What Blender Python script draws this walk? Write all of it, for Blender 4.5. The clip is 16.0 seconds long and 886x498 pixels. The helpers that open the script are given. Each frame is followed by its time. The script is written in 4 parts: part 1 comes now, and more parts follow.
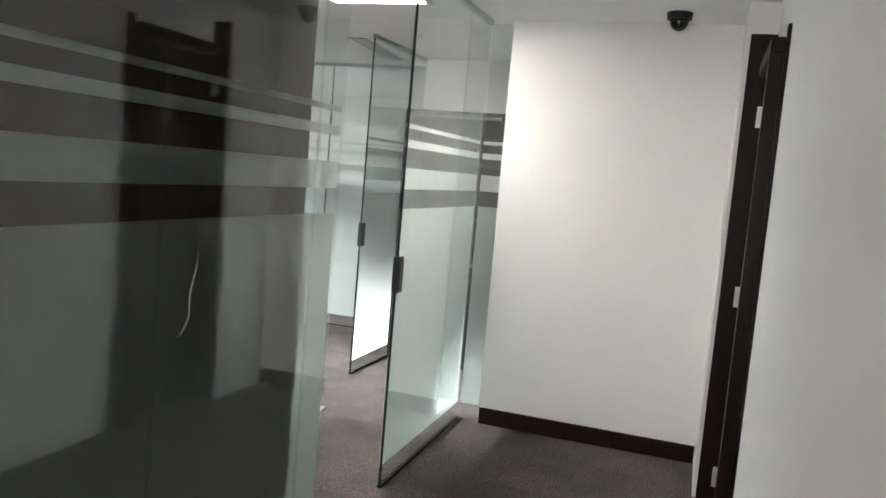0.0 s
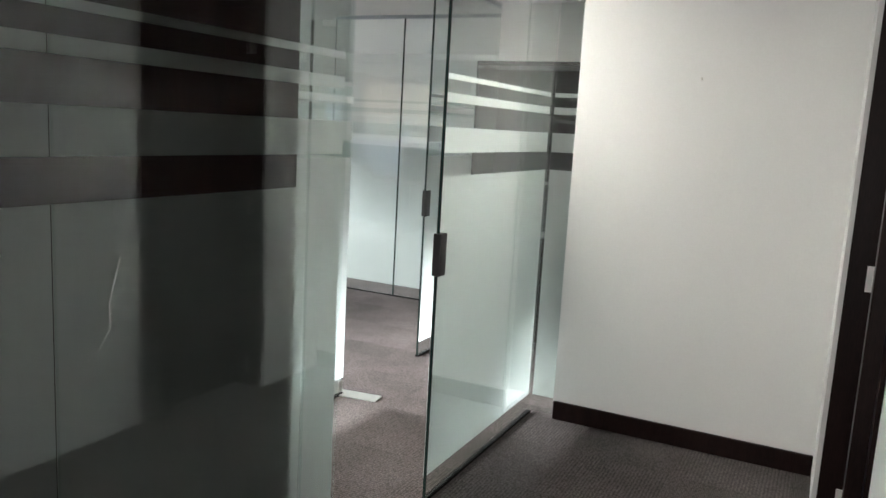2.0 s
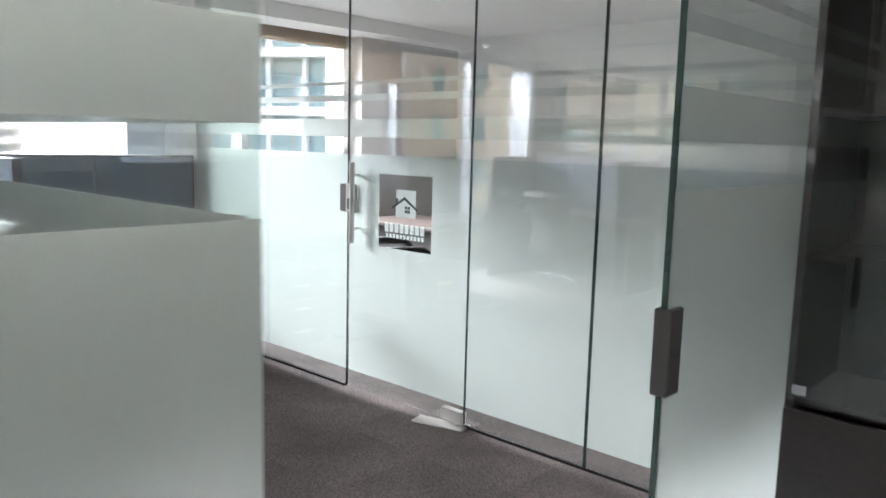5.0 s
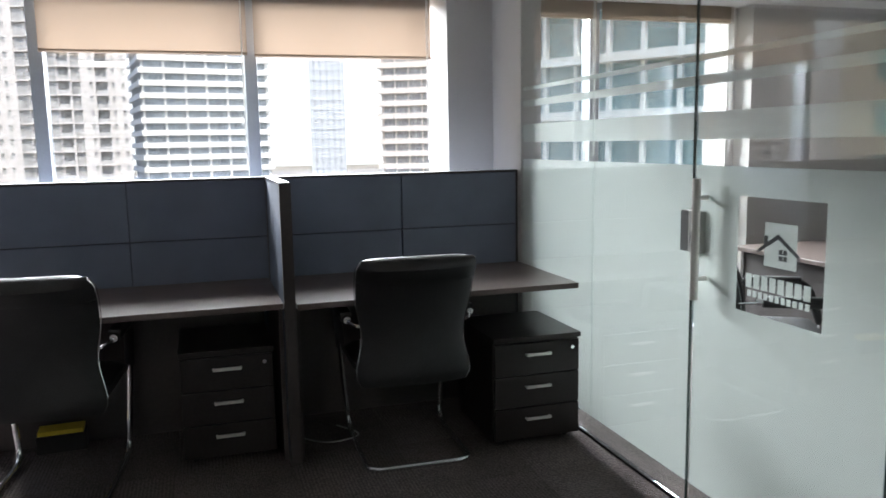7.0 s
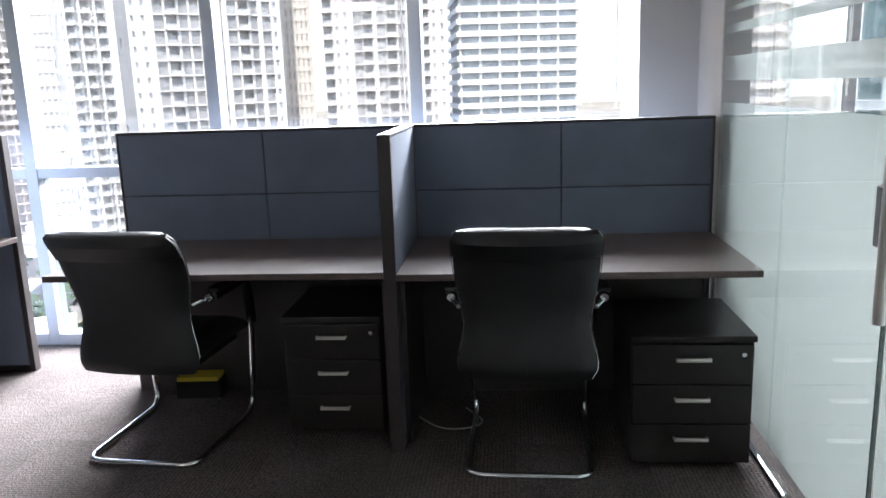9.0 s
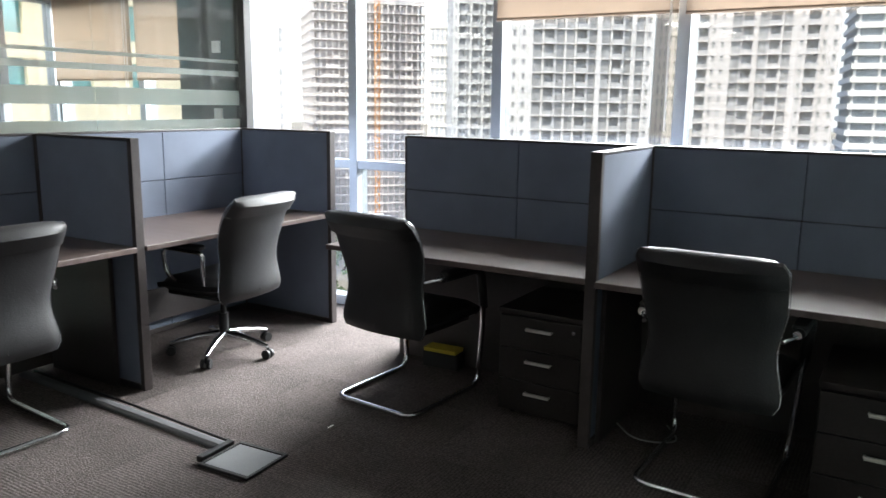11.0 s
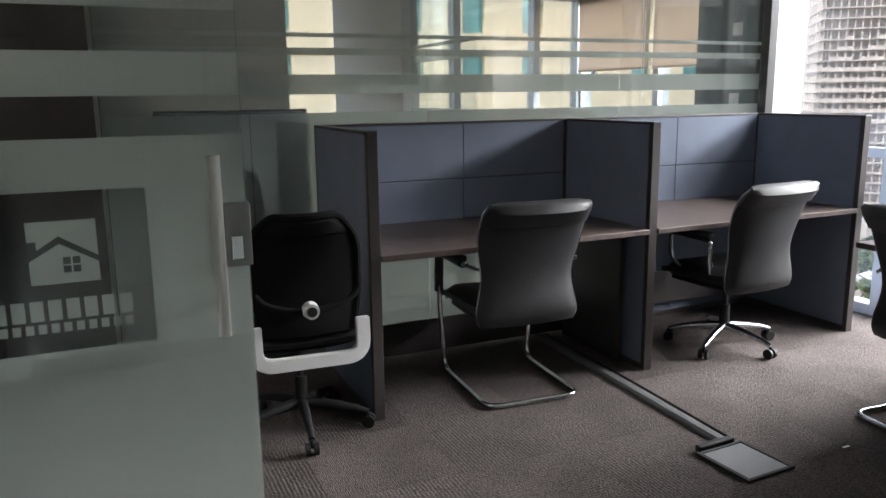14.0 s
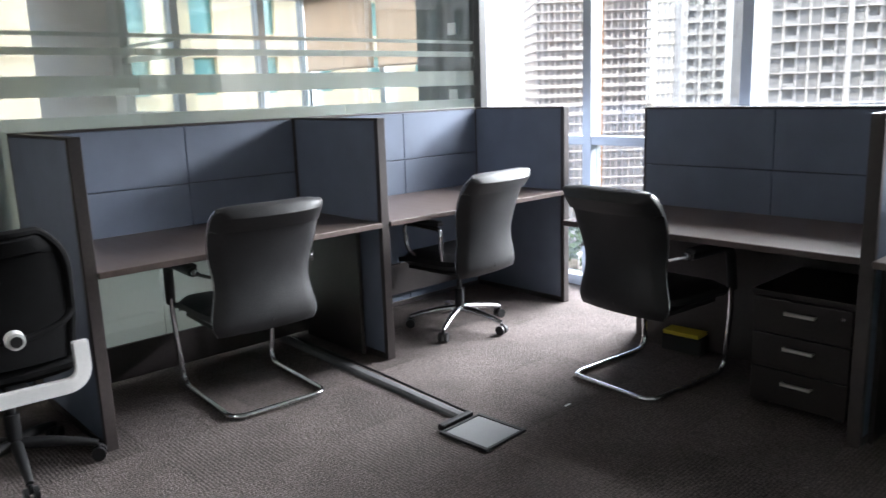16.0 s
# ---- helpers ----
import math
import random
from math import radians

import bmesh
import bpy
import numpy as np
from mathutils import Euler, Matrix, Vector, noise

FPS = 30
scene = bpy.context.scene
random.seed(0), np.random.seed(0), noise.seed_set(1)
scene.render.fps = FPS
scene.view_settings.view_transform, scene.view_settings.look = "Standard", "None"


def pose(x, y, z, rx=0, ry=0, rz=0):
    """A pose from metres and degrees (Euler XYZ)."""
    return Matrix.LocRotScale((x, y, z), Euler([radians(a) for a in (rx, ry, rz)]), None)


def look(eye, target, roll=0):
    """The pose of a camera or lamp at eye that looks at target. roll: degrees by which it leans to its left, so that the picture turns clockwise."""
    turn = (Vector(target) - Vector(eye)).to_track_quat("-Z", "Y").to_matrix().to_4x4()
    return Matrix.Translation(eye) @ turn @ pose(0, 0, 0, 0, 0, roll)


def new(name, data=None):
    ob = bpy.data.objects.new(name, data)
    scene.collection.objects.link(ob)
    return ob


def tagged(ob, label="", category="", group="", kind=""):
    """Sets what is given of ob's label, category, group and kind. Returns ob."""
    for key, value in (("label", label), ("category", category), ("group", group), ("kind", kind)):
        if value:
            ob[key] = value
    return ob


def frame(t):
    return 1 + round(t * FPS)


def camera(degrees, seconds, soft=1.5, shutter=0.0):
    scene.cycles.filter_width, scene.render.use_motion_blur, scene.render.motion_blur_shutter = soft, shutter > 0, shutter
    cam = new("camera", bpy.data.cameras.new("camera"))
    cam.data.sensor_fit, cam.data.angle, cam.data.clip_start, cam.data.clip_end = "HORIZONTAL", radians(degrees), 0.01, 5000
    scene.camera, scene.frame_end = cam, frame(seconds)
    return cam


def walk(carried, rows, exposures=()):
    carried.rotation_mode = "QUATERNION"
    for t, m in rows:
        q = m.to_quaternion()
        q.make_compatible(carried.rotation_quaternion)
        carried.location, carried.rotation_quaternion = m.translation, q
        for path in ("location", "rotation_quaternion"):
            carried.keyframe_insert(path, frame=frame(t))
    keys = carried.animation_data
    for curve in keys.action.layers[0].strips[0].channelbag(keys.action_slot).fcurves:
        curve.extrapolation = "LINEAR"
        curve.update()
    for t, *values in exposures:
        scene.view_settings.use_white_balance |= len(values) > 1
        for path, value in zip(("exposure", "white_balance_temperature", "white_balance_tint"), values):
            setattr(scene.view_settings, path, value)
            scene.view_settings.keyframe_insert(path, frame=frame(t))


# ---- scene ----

# ---- camera ----
cam = camera(59.6, 16.0, soft=1.5, shutter=0.25)
# seconds, eye, target, roll
PATH = [
    (0, (2.371, -6.587, 1.517), (1.75, -4.696, 1.323), 4.9),
    (0.5, (2.489, -6.343, 1.517), (1.814, -4.472, 1.314), 5.1),
    (1, (2.498, -6.156, 1.519), (1.647, -4.367, 1.242), 3.7),
    (1.5, (2.43, -5.984, 1.538), (1.522, -4.226, 1.247), 2.7),
    (2, (2.4, -5.93, 1.526), (1.527, -4.158, 1.215), 3.2),
    (2.5, (2.372, -5.903, 1.522), (1.542, -4.112, 1.204), 3),
    (3, (2.358, -5.819, 1.495), (1.543, -4.021, 1.171), 0.8),
    (3.2, (2.353, -5.742, 1.48), (1.486, -3.972, 1.141), 0.5),
    (3.8, (1.93, -4.9, 1.465), (0.93, -3.205, 1.15), 0.6),
    (4.4, (1.22, -3.74, 1.44), (0.05, -2.15, 1.145), 1),
    (5, (0.72, -2.83, 1.415), (-0.62, -1.37, 1.14), 1.5),
    (5.5, (0.642, -2.27, 1.408), (-0.953, -1.09, 1.156), 1.3),
    (6, (0.405, -2.038, 1.423), (-1.38, -1.165, 1.197), 0.8),
    (6.5, (0.108, -1.899, 1.452), (-1.749, -1.185, 1.246), 0.1),
    (7, (-0.141, -1.748, 1.431), (-2.033, -1.159, 1.16), -1),
    (7.5, (-0.354, -1.582, 1.43), (-2.284, -1.196, 1.076), -2.4),
    (8, (-0.545, -1.375, 1.425), (-2.488, -1.152, 1.006), -1.7),
    (8.2, (-0.614, -1.287, 1.428), (-2.565, -1.183, 1.005), -2.1),
    (9.3, (-0.655, -0.8, 1.448), (-2.6, -1.05, 1.035), -1.8),
    (10.3, (-0.531, -0.405, 1.471), (-2.374, -1.071, 1.071), -1.1),
    (10.5, (-0.513, -0.33, 1.479), (-2.307, -1.125, 1.091), 0.3),
    (11, (-0.513, -0.311, 1.458), (-2.198, -1.323, 1.089), 0.8),
    (11.5, (-0.479, -0.35, 1.453), (-2.091, -1.49, 1.131), -0.3),
    (12, (-0.46, -0.454, 1.472), (-1.9, -1.819, 1.221), -0.3),
    (12.5, (-0.491, -0.415, 1.452), (-1.659, -2.024, 1.233), -0.6),
    (13, (-0.449, -0.447, 1.456), (-1.401, -2.187, 1.203), -0.8),
    (13.5, (-0.434, -0.456, 1.438), (-1.255, -2.251, 1.113), -0.6),
    (14, (-0.435, -0.455, 1.424), (-1.234, -2.246, 1.03), -0.7),
    (14.5, (-0.445, -0.453, 1.42), (-1.272, -2.22, 0.98), -1),
    (15, (-0.46, -0.45, 1.42), (-1.389, -2.165, 0.979), -1.3),
    (15.5, (-0.489, -0.428, 1.415), (-1.622, -2.021, 0.994), -1.6),
    (16, (-0.511, -0.415, 1.408), (-1.834, -1.859, 1.003), -1.9),
]
# seconds, stops, kelvin, tint
EXPOSURES = [
    (0, 3.5, 6500, 11), (0.5, 3.38, 6500, 10), (1, 3.3, 6500, 10), (3.2, 3.3, 6450, 9), (5.5, 3.1, 6500, 16), (6, 2.85, 6600, 17), (6.5, 2.55, 6500, 13), (7, 2.45, 6500, 12),
    (8, 2.8, 6700, 17), (10.3, 2.8, 5800, 8), (11, 2.4, 6600, 9), (11.5, 2.05, 7300, 9), (12, 1.65, 7700, 6), (12.5, 1.4, 7700, 5), (13.5, 1.4, 7200, 7),
    (14, 1.9, 6700, 13), (14.5, 2.3, 6500, 14), (15, 2.5, 6450, 12), (15.5, 2.6, 6400, 12), (16, 2.55, 6400, 12),
]
walk(cam, [(t, look(*p)) for t, *p in PATH], EXPOSURES)

# ---- world, sun ----
world = bpy.data.worlds.new("sky")
scene.world = world
world.use_nodes = True
wn = world.node_tree
sky = wn.nodes.new("ShaderNodeTexSky")
sky.sky_type, sky.sun_disc = "NISHITA", False
sky.sun_elevation, sky.sun_rotation = radians(53), radians(80)
sky.dust_density, sky.air_density = 2.0, 1.0
wn.links.new(sky.outputs[0], wn.nodes["Background"].inputs[0])
wn.nodes["Background"].inputs[1].default_value = 0.15
sun = new("sun", bpy.data.lights.new("sun", "SUN"))
sun.data.energy, sun.data.angle, sun.data.color = 1.6, radians(0.6), (1.0, 0.95, 0.86)
sun.matrix_world = look((45, 8, 60), (0, 0, 0))


def daylight(name, m, w, h, watts, col=(0.93, 0.97, 1.0)):
    """An added area lamp that stands in for the open sky's light."""
    ob = new(name, bpy.data.lights.new(name, "AREA"))
    ob.data.shape, ob.data.size, ob.data.size_y, ob.data.energy, ob.data.color = "RECTANGLE", w, h, watts, col
    ob.matrix_world = m
    return ob


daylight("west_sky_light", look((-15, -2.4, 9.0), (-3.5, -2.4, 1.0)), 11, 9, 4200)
daylight("west_horizon_light", look((-40, -2.5, 13.5), (-2.0, -2.5, 1.2)), 22, 6.5, 12500)
daylight("northwest_sky_light", look((-10.5, 3.8, 4.4), (-2.5, 0.2, 0.8)), 3.0, 1.0, 500)
daylight("south_sky_light", look((-3.3, -12.5, 5.4), (-3.1, -6.0, 1.0)), 5.0, 2.2, 90)
# unseen lamp added behind the walk's start; no window is built there
daylight("corridor_rear_light", look((1.85, -8.5, 1.6), (1.9, -5, 1.3)), 1.3, 1.5, 5.5, (1.0, 0.97, 0.93))


# ---- materials ----
def nodes_of(name):
    m = bpy.data.materials.new(name)
    m.use_nodes = True
    return m, m.node_tree.nodes, m.node_tree.links


def surface(name, col, rough=0.6, metal=0.0, var=0.12, scale=6.0, fine=90.0, bump=0.15, depth=0.002, stretch=(1, 1, 1), spec=0.5, each=0.0):
    """A painted, woven, wooden or metal surface, varied at two scales."""
    m, n, l = nodes_of(name)
    b = n["Principled BSDF"]
    tc, mp = n.new("ShaderNodeTexCoord"), n.new("ShaderNodeMapping")
    mp.inputs["Scale"].default_value = stretch
    l.new(tc.outputs["Object"], mp.inputs[0])
    big, small = n.new("ShaderNodeTexNoise"), n.new("ShaderNodeTexNoise")
    for t, s in ((big, scale), (small, fine)):
        t.inputs["Scale"].default_value, t.inputs["Detail"].default_value = s, 4
        l.new(mp.outputs[0], t.inputs["Vector"])
    add = n.new("ShaderNodeMath")
    add.operation = "MULTIPLY_ADD"
    add.inputs[1].default_value = 0.45
    l.new(small.outputs[0], add.inputs[0])
    half = n.new("ShaderNodeMath")
    half.operation = "MULTIPLY"
    half.inputs[1].default_value = 0.55
    l.new(big.outputs[0], half.inputs[0])
    l.new(half.outputs[0], add.inputs[2])
    ramp = n.new("ShaderNodeValToRGB")
    lo, hi = [max(0, c * (1 - var)) for c in col], [min(1, c * (1 + var)) for c in col]
    ramp.color_ramp.elements[0].position, ramp.color_ramp.elements[1].position = 0.35, 0.65
    ramp.color_ramp.elements[0].color, ramp.color_ramp.elements[1].color = (*lo, 1), (*hi, 1)
    l.new(add.outputs[0], ramp.inputs[0])
    colour = ramp.outputs[0]
    if each:
        info, hsv, rng = n.new("ShaderNodeObjectInfo"), n.new("ShaderNodeHueSaturation"), n.new("ShaderNodeMapRange")
        rng.inputs["To Min"].default_value, rng.inputs["To Max"].default_value = 1 - each, 1 + each
        l.new(info.outputs["Random"], rng.inputs[0])
        l.new(rng.outputs[0], hsv.inputs["Value"])
        l.new(colour, hsv.inputs["Color"])
        colour = hsv.outputs[0]
    l.new(colour, b.inputs["Base Color"])
    rr = n.new("ShaderNodeMapRange")
    rr.inputs["To Min"].default_value, rr.inputs["To Max"].default_value = max(0.03, rough - 0.08), min(1, rough + 0.08)
    l.new(big.outputs[0], rr.inputs[0])
    l.new(rr.outputs[0], b.inputs["Roughness"])
    b.inputs["Metallic"].default_value = metal
    b.inputs["Specular IOR Level"].default_value = spec
    bp = n.new("ShaderNodeBump")
    bp.inputs["Strength"].default_value, bp.inputs["Distance"].default_value = bump, depth
    l.new(small.outputs[0], bp.inputs["Height"])
    l.new(bp.outputs[0], b.inputs["Normal"])
    return m


def gloss_weight(n, l, base=0.075):
    """Schlick's curve from the facing angle."""
    lw, po, ma = n.new("ShaderNodeLayerWeight"), n.new("ShaderNodeMath"), n.new("ShaderNodeMath")
    po.operation, ma.operation = "POWER", "MULTIPLY_ADD"
    lw.inputs["Blend"].default_value = 0.5
    po.inputs[1].default_value = 5
    ma.inputs[1].default_value, ma.inputs[2].default_value = 1 - base, base
    l.new(lw.outputs["Facing"], po.inputs[0])
    l.new(po.outputs[0], ma.inputs[0])
    return ma.outputs[0]


def clear_glass(name, tint):
    m, n, l = nodes_of(name)
    n.remove(n["Principled BSDF"])
    tr, gl, mix = (n.new("ShaderNode" + k) for k in ("BsdfTransparent", "BsdfGlossy", "MixShader"))
    tr.inputs[0].default_value = (*tint, 1)
    gl.inputs["Roughness"].default_value = 0.015
    l.new(gloss_weight(n, l), mix.inputs[0])
    l.new(tr.outputs[0], mix.inputs[1])
    l.new(gl.outputs[0], mix.inputs[2])
    l.new(mix.outputs[0], n["Material Output"].inputs[0])
    return m


def frosted(name, col, see=0.12):
    """Etched film: scatters light both ways, lets a little through, and keeps a gloss."""
    m, n, l = nodes_of(name)
    n.remove(n["Principled BSDF"])
    di, tl, tr, gl, rf, m0 = (n.new("ShaderNode" + k) for k in ("BsdfDiffuse", "BsdfTranslucent", "BsdfTransparent", "BsdfGlossy", "BsdfRefraction", "MixShader"))
    rf.inputs["Roughness"].default_value, rf.inputs["IOR"].default_value, m0.inputs[0].default_value = 0.55, 1.35, 0.28
    l.new(tl.outputs[0], m0.inputs[1]); l.new(rf.outputs[0], m0.inputs[2])
    for s in (di, tl, tr, rf):
        s.inputs[0].default_value = (*col, 1)
    gl.inputs["Roughness"].default_value = 0.06
    m1, m2, m3 = (n.new("ShaderNodeMixShader") for _ in range(3))
    m1.inputs[0].default_value, m2.inputs[0].default_value = 0.93, see
    l.new(di.outputs[0], m1.inputs[1]); l.new(m0.outputs[0], m1.inputs[2])
    l.new(m1.outputs[0], m2.inputs[1]); l.new(tr.outputs[0], m2.inputs[2])
    l.new(gloss_weight(n, l, 0.05), m3.inputs[0])
    l.new(m2.outputs[0], m3.inputs[1]); l.new(gl.outputs[0], m3.inputs[2])
    l.new(m3.outputs[0], n["Material Output"].inputs[0])
    return m


def carpet(name):
    """Tufted loops about 9 mm apart, slightly uneven, over soft wear."""
    m = surface(name, (0.130, 0.110, 0.105), 0.95, var=0.30, scale=2.2, fine=330, bump=0.4, depth=0.003, spec=0.08, each=0.11)
    n, l = m.node_tree.nodes, m.node_tree.links
    tc, mp, loop = n.new("ShaderNodeTexCoord"), n.new("ShaderNodeMapping"), n.new("ShaderNodeTexVoronoi")
    mp.inputs["Scale"].default_value = (0.62, 1.3, 0)
    loop.inputs["Scale"].default_value, loop.inputs["Randomness"].default_value = 105, 0.4
    l.new(tc.outputs["Object"], mp.inputs[0]); l.new(mp.outputs[0], loop.inputs["Vector"])
    rng = n.new("ShaderNodeMapRange")
    rng.inputs["From Min"].default_value, rng.inputs["From Max"].default_value = 0.1, 0.62
    rng.inputs["To Min"].default_value, rng.inputs["To Max"].default_value = 1.35, 0.45
    l.new(loop.outputs["Distance"], rng.inputs[0])
    bump = n.new("ShaderNodeBump")
    bump.inputs["Strength"].default_value, bump.inputs["Distance"].default_value = 0.9, 0.004
    l.new(rng.outputs[0], bump.inputs["Height"])
    old = next(x for x in n if x.type == "BUMP" and x != bump)
    l.new(old.outputs[0], bump.inputs["Normal"])
    b = n["Principled BSDF"]
    src = b.inputs["Base Color"].links[0].from_socket
    mixc = n.new("ShaderNodeMix")
    mixc.data_type, mixc.blend_type = "RGBA", "MULTIPLY"
    mixc.inputs[0].default_value = 1.0
    l.new(src, mixc.inputs[6]); l.new(rng.outputs[0], mixc.inputs[7])
    l.new(mixc.outputs[2], b.inputs["Base Color"])
    l.new(bump.outputs[0], b.inputs["Normal"])
    return m


def blind_cloth(name, col):
    m, n, l = nodes_of(name)
    n.remove(n["Principled BSDF"])
    di, tl, mix, tx, ramp = (n.new("ShaderNode" + k) for k in ("BsdfDiffuse", "BsdfTranslucent", "MixShader", "TexNoise", "ValToRGB"))
    tx.inputs["Scale"].default_value = 160
    ramp.color_ramp.elements[0].color = (*[c * 0.85 for c in col], 1)
    ramp.color_ramp.elements[1].color = (*col, 1)
    l.new(tx.outputs[0], ramp.inputs[0])
    l.new(ramp.outputs[0], di.inputs[0]); l.new(ramp.outputs[0], tl.inputs[0])
    mix.inputs[0].default_value = 0.45
    l.new(di.outputs[0], mix.inputs[1]); l.new(tl.outputs[0], mix.inputs[2])
    holes, weave = n.new("ShaderNodeBsdfTransparent"), n.new("ShaderNodeMixShader")
    weave.inputs[0].default_value = 0.10
    l.new(mix.outputs[0], weave.inputs[1]); l.new(holes.outputs[0], weave.inputs[2])
    l.new(weave.outputs[0], n["Material Output"].inputs[0])
    return m


WALL = surface("wall_paint", (0.74, 0.73, 0.72), 0.75, var=0.03, scale=1.5, fine=140, bump=0.12)
CEIL = surface("ceiling_paint", (0.78, 0.77, 0.75), 0.85, var=0.03, scale=1.2, fine=120, bump=0.08)
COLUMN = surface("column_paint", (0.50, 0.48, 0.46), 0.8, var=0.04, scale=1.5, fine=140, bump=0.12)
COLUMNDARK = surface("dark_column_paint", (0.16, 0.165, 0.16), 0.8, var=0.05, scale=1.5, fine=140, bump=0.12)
MAHOGANY = surface("dark_mahogany", (0.013, 0.0055, 0.005), 0.45, var=0.45, scale=2.5, fine=40, bump=0.1, stretch=(6, 6, 0.6), spec=0.15)
LAMINATE = surface("desk_laminate", (0.085, 0.062, 0.056), 0.38, var=0.3, scale=3, fine=45, bump=0.08, stretch=(8, 1, 1))
TRIM = surface("partition_trim", (0.034, 0.027, 0.026), 0.45, var=0.25, scale=4, fine=60, bump=0.1)
FABRIC = surface("blue_grey_fabric", (0.150, 0.172, 0.218), 0.95, var=0.10, scale=5, fine=420, bump=0.4, depth=0.001, spec=0.1)
CABINET = surface("black_brown_laminate", (0.017, 0.014, 0.014), 0.40, var=0.3, scale=3, fine=60, bump=0.05, spec=0.32)
LEATHER = surface("black_leather", (0.013, 0.013, 0.0145), 0.50, var=0.30, scale=11, fine=150, bump=0.55, depth=0.0018, spec=0.40)
MESHBLACK = surface("black_mesh_cloth", (0.005, 0.005, 0.0055), 0.9, var=0.3, scale=20, fine=600, bump=0.5, spec=0.12)
PLASTIC = surface("black_plastic", (0.011, 0.011, 0.012), 0.55, var=0.2, scale=8, fine=150, bump=0.1, spec=0.3)
GREYPL = surface("pale_grey_plastic", (0.55, 0.55, 0.55), 0.45, var=0.06, scale=8, fine=150, bump=0.05)
CHROME = surface("chrome", (0.75, 0.76, 0.78), 0.14, metal=1.0, var=0.04, scale=10, fine=80, bump=0.02)
STEEL = surface("brushed_steel", (0.68, 0.66, 0.63), 0.30, metal=0.85, var=0.05, scale=10, fine=200, bump=0.015, stretch=(1, 1, 0.1))
DARKSTEEL = surface("dark_satin_metal", (0.045, 0.045, 0.045), 0.45, metal=0.2, var=0.08, scale=12, fine=160, bump=0.05)
LOCKGREY = surface("dull_grey_metal", (0.30, 0.30, 0.29), 0.45, metal=0.4, var=0.08, scale=12, fine=160, bump=0.05)
HINGE = surface("satin_hinge", (0.62, 0.61, 0.60), 0.4, metal=0.3, var=0.08, scale=20, fine=200, bump=0.05)
ALU = surface("grey_aluminium", (0.42, 0.44, 0.47), 0.42, metal=0.6, var=0.06, scale=6, fine=100, bump=0.05)
RUBBER = surface("grey_rubber", (0.075, 0.076, 0.08), 0.65, var=0.15, scale=9, fine=150, bump=0.15)
YELLOW = surface("yellow_card", (0.62, 0.46, 0.03), 0.55, var=0.12, scale=9, fine=120, bump=0.1)
WHITEPL = surface("white_plastic", (0.76, 0.76, 0.74), 0.4, var=0.04, scale=8, fine=90, bump=0.05)
INK = surface("dark_print", (0.03, 0.032, 0.035), 0.6, var=0.1, scale=8, fine=90, bump=0.03)
CHANNEL = surface("dark_floor_channel", (0.018, 0.017, 0.017), 0.92, var=0.2, scale=8, fine=120, bump=0.1, spec=0.05)
CARPET = carpet("loop_carpet")
GLASS = clear_glass("partition_glass", (0.955, 0.98, 0.972))
PANE = clear_glass("window_glass", (0.71, 0.73, 0.735))
EDGE_DARK = surface("dark_glass_edge", (0.02, 0.04, 0.036), 0.15, var=0.1, bump=0.02)
FILM = frosted("frosted_film", (0.78, 0.81, 0.795), 0.2)
BLIND = blind_cloth("beige_blind", (0.40, 0.325, 0.262))


# ---- building helpers ----
def box(bm, x0, x1, y0, y1, z0, z1, bev=0.0, seg=2):
    r = bmesh.ops.create_cube(bm, size=1)
    bmesh.ops.transform(bm, verts=r["verts"], matrix=Matrix.Translation(((x0 + x1) / 2, (y0 + y1) / 2, (z0 + z1) / 2)) @ Matrix.Diagonal((abs(x1 - x0), abs(y1 - y0), abs(z1 - z0), 1)))
    if bev:
        edges = list({e for v in r["verts"] for e in v.link_edges})
        bmesh.ops.bevel(bm, geom=edges, offset=bev, segments=seg, affect="EDGES", profile=0.5)
    return bm


def boxes(*rows, bev=0.0):
    bm = bmesh.new()
    for r in rows:
        box(bm, *r, bev=bev)
    return bm


def cyl(bm, p, q, r0, r1=None, n=16):
    p, q = Vector(p), Vector(q)
    r = bmesh.ops.create_cone(bm, cap_ends=True, segments=n, radius1=r0, radius2=r0 if r1 is None else r1, depth=(q - p).length)
    turn = (q - p).to_track_quat("Z", "Y").to_matrix().to_4x4()
    bmesh.ops.transform(bm, verts=r["verts"], matrix=Matrix.Translation((p + q) / 2) @ turn)
    return bm


def rounded(pts, times=3):
    pts = [Vector(p) for p in pts]
    for _ in range(times):
        out = [pts[0]]
        for a, b in zip(pts, pts[1:]):
            out += [a.lerp(b, 0.25), a.lerp(b, 0.75)]
        pts = out + [pts[-1]]
    return pts


def corner(pts, r=0.06, n=5):
    """A path with its bends rounded to about radius r."""
    pts = [Vector(p) for p in pts]
    out = [pts[0]]
    for a, b, c in zip(pts, pts[1:], pts[2:]):
        u, v = (a - b), (c - b)
        k = min(r, u.length * 0.45, v.length * 0.45)
        s, e = b + u.normalized() * k, b + v.normalized() * k
        for i in range(n + 1):
            t = i / n
            out.append(s * (1 - t) ** 2 + b * 2 * t * (1 - t) + e * t * t)
    return out + [pts[-1]]


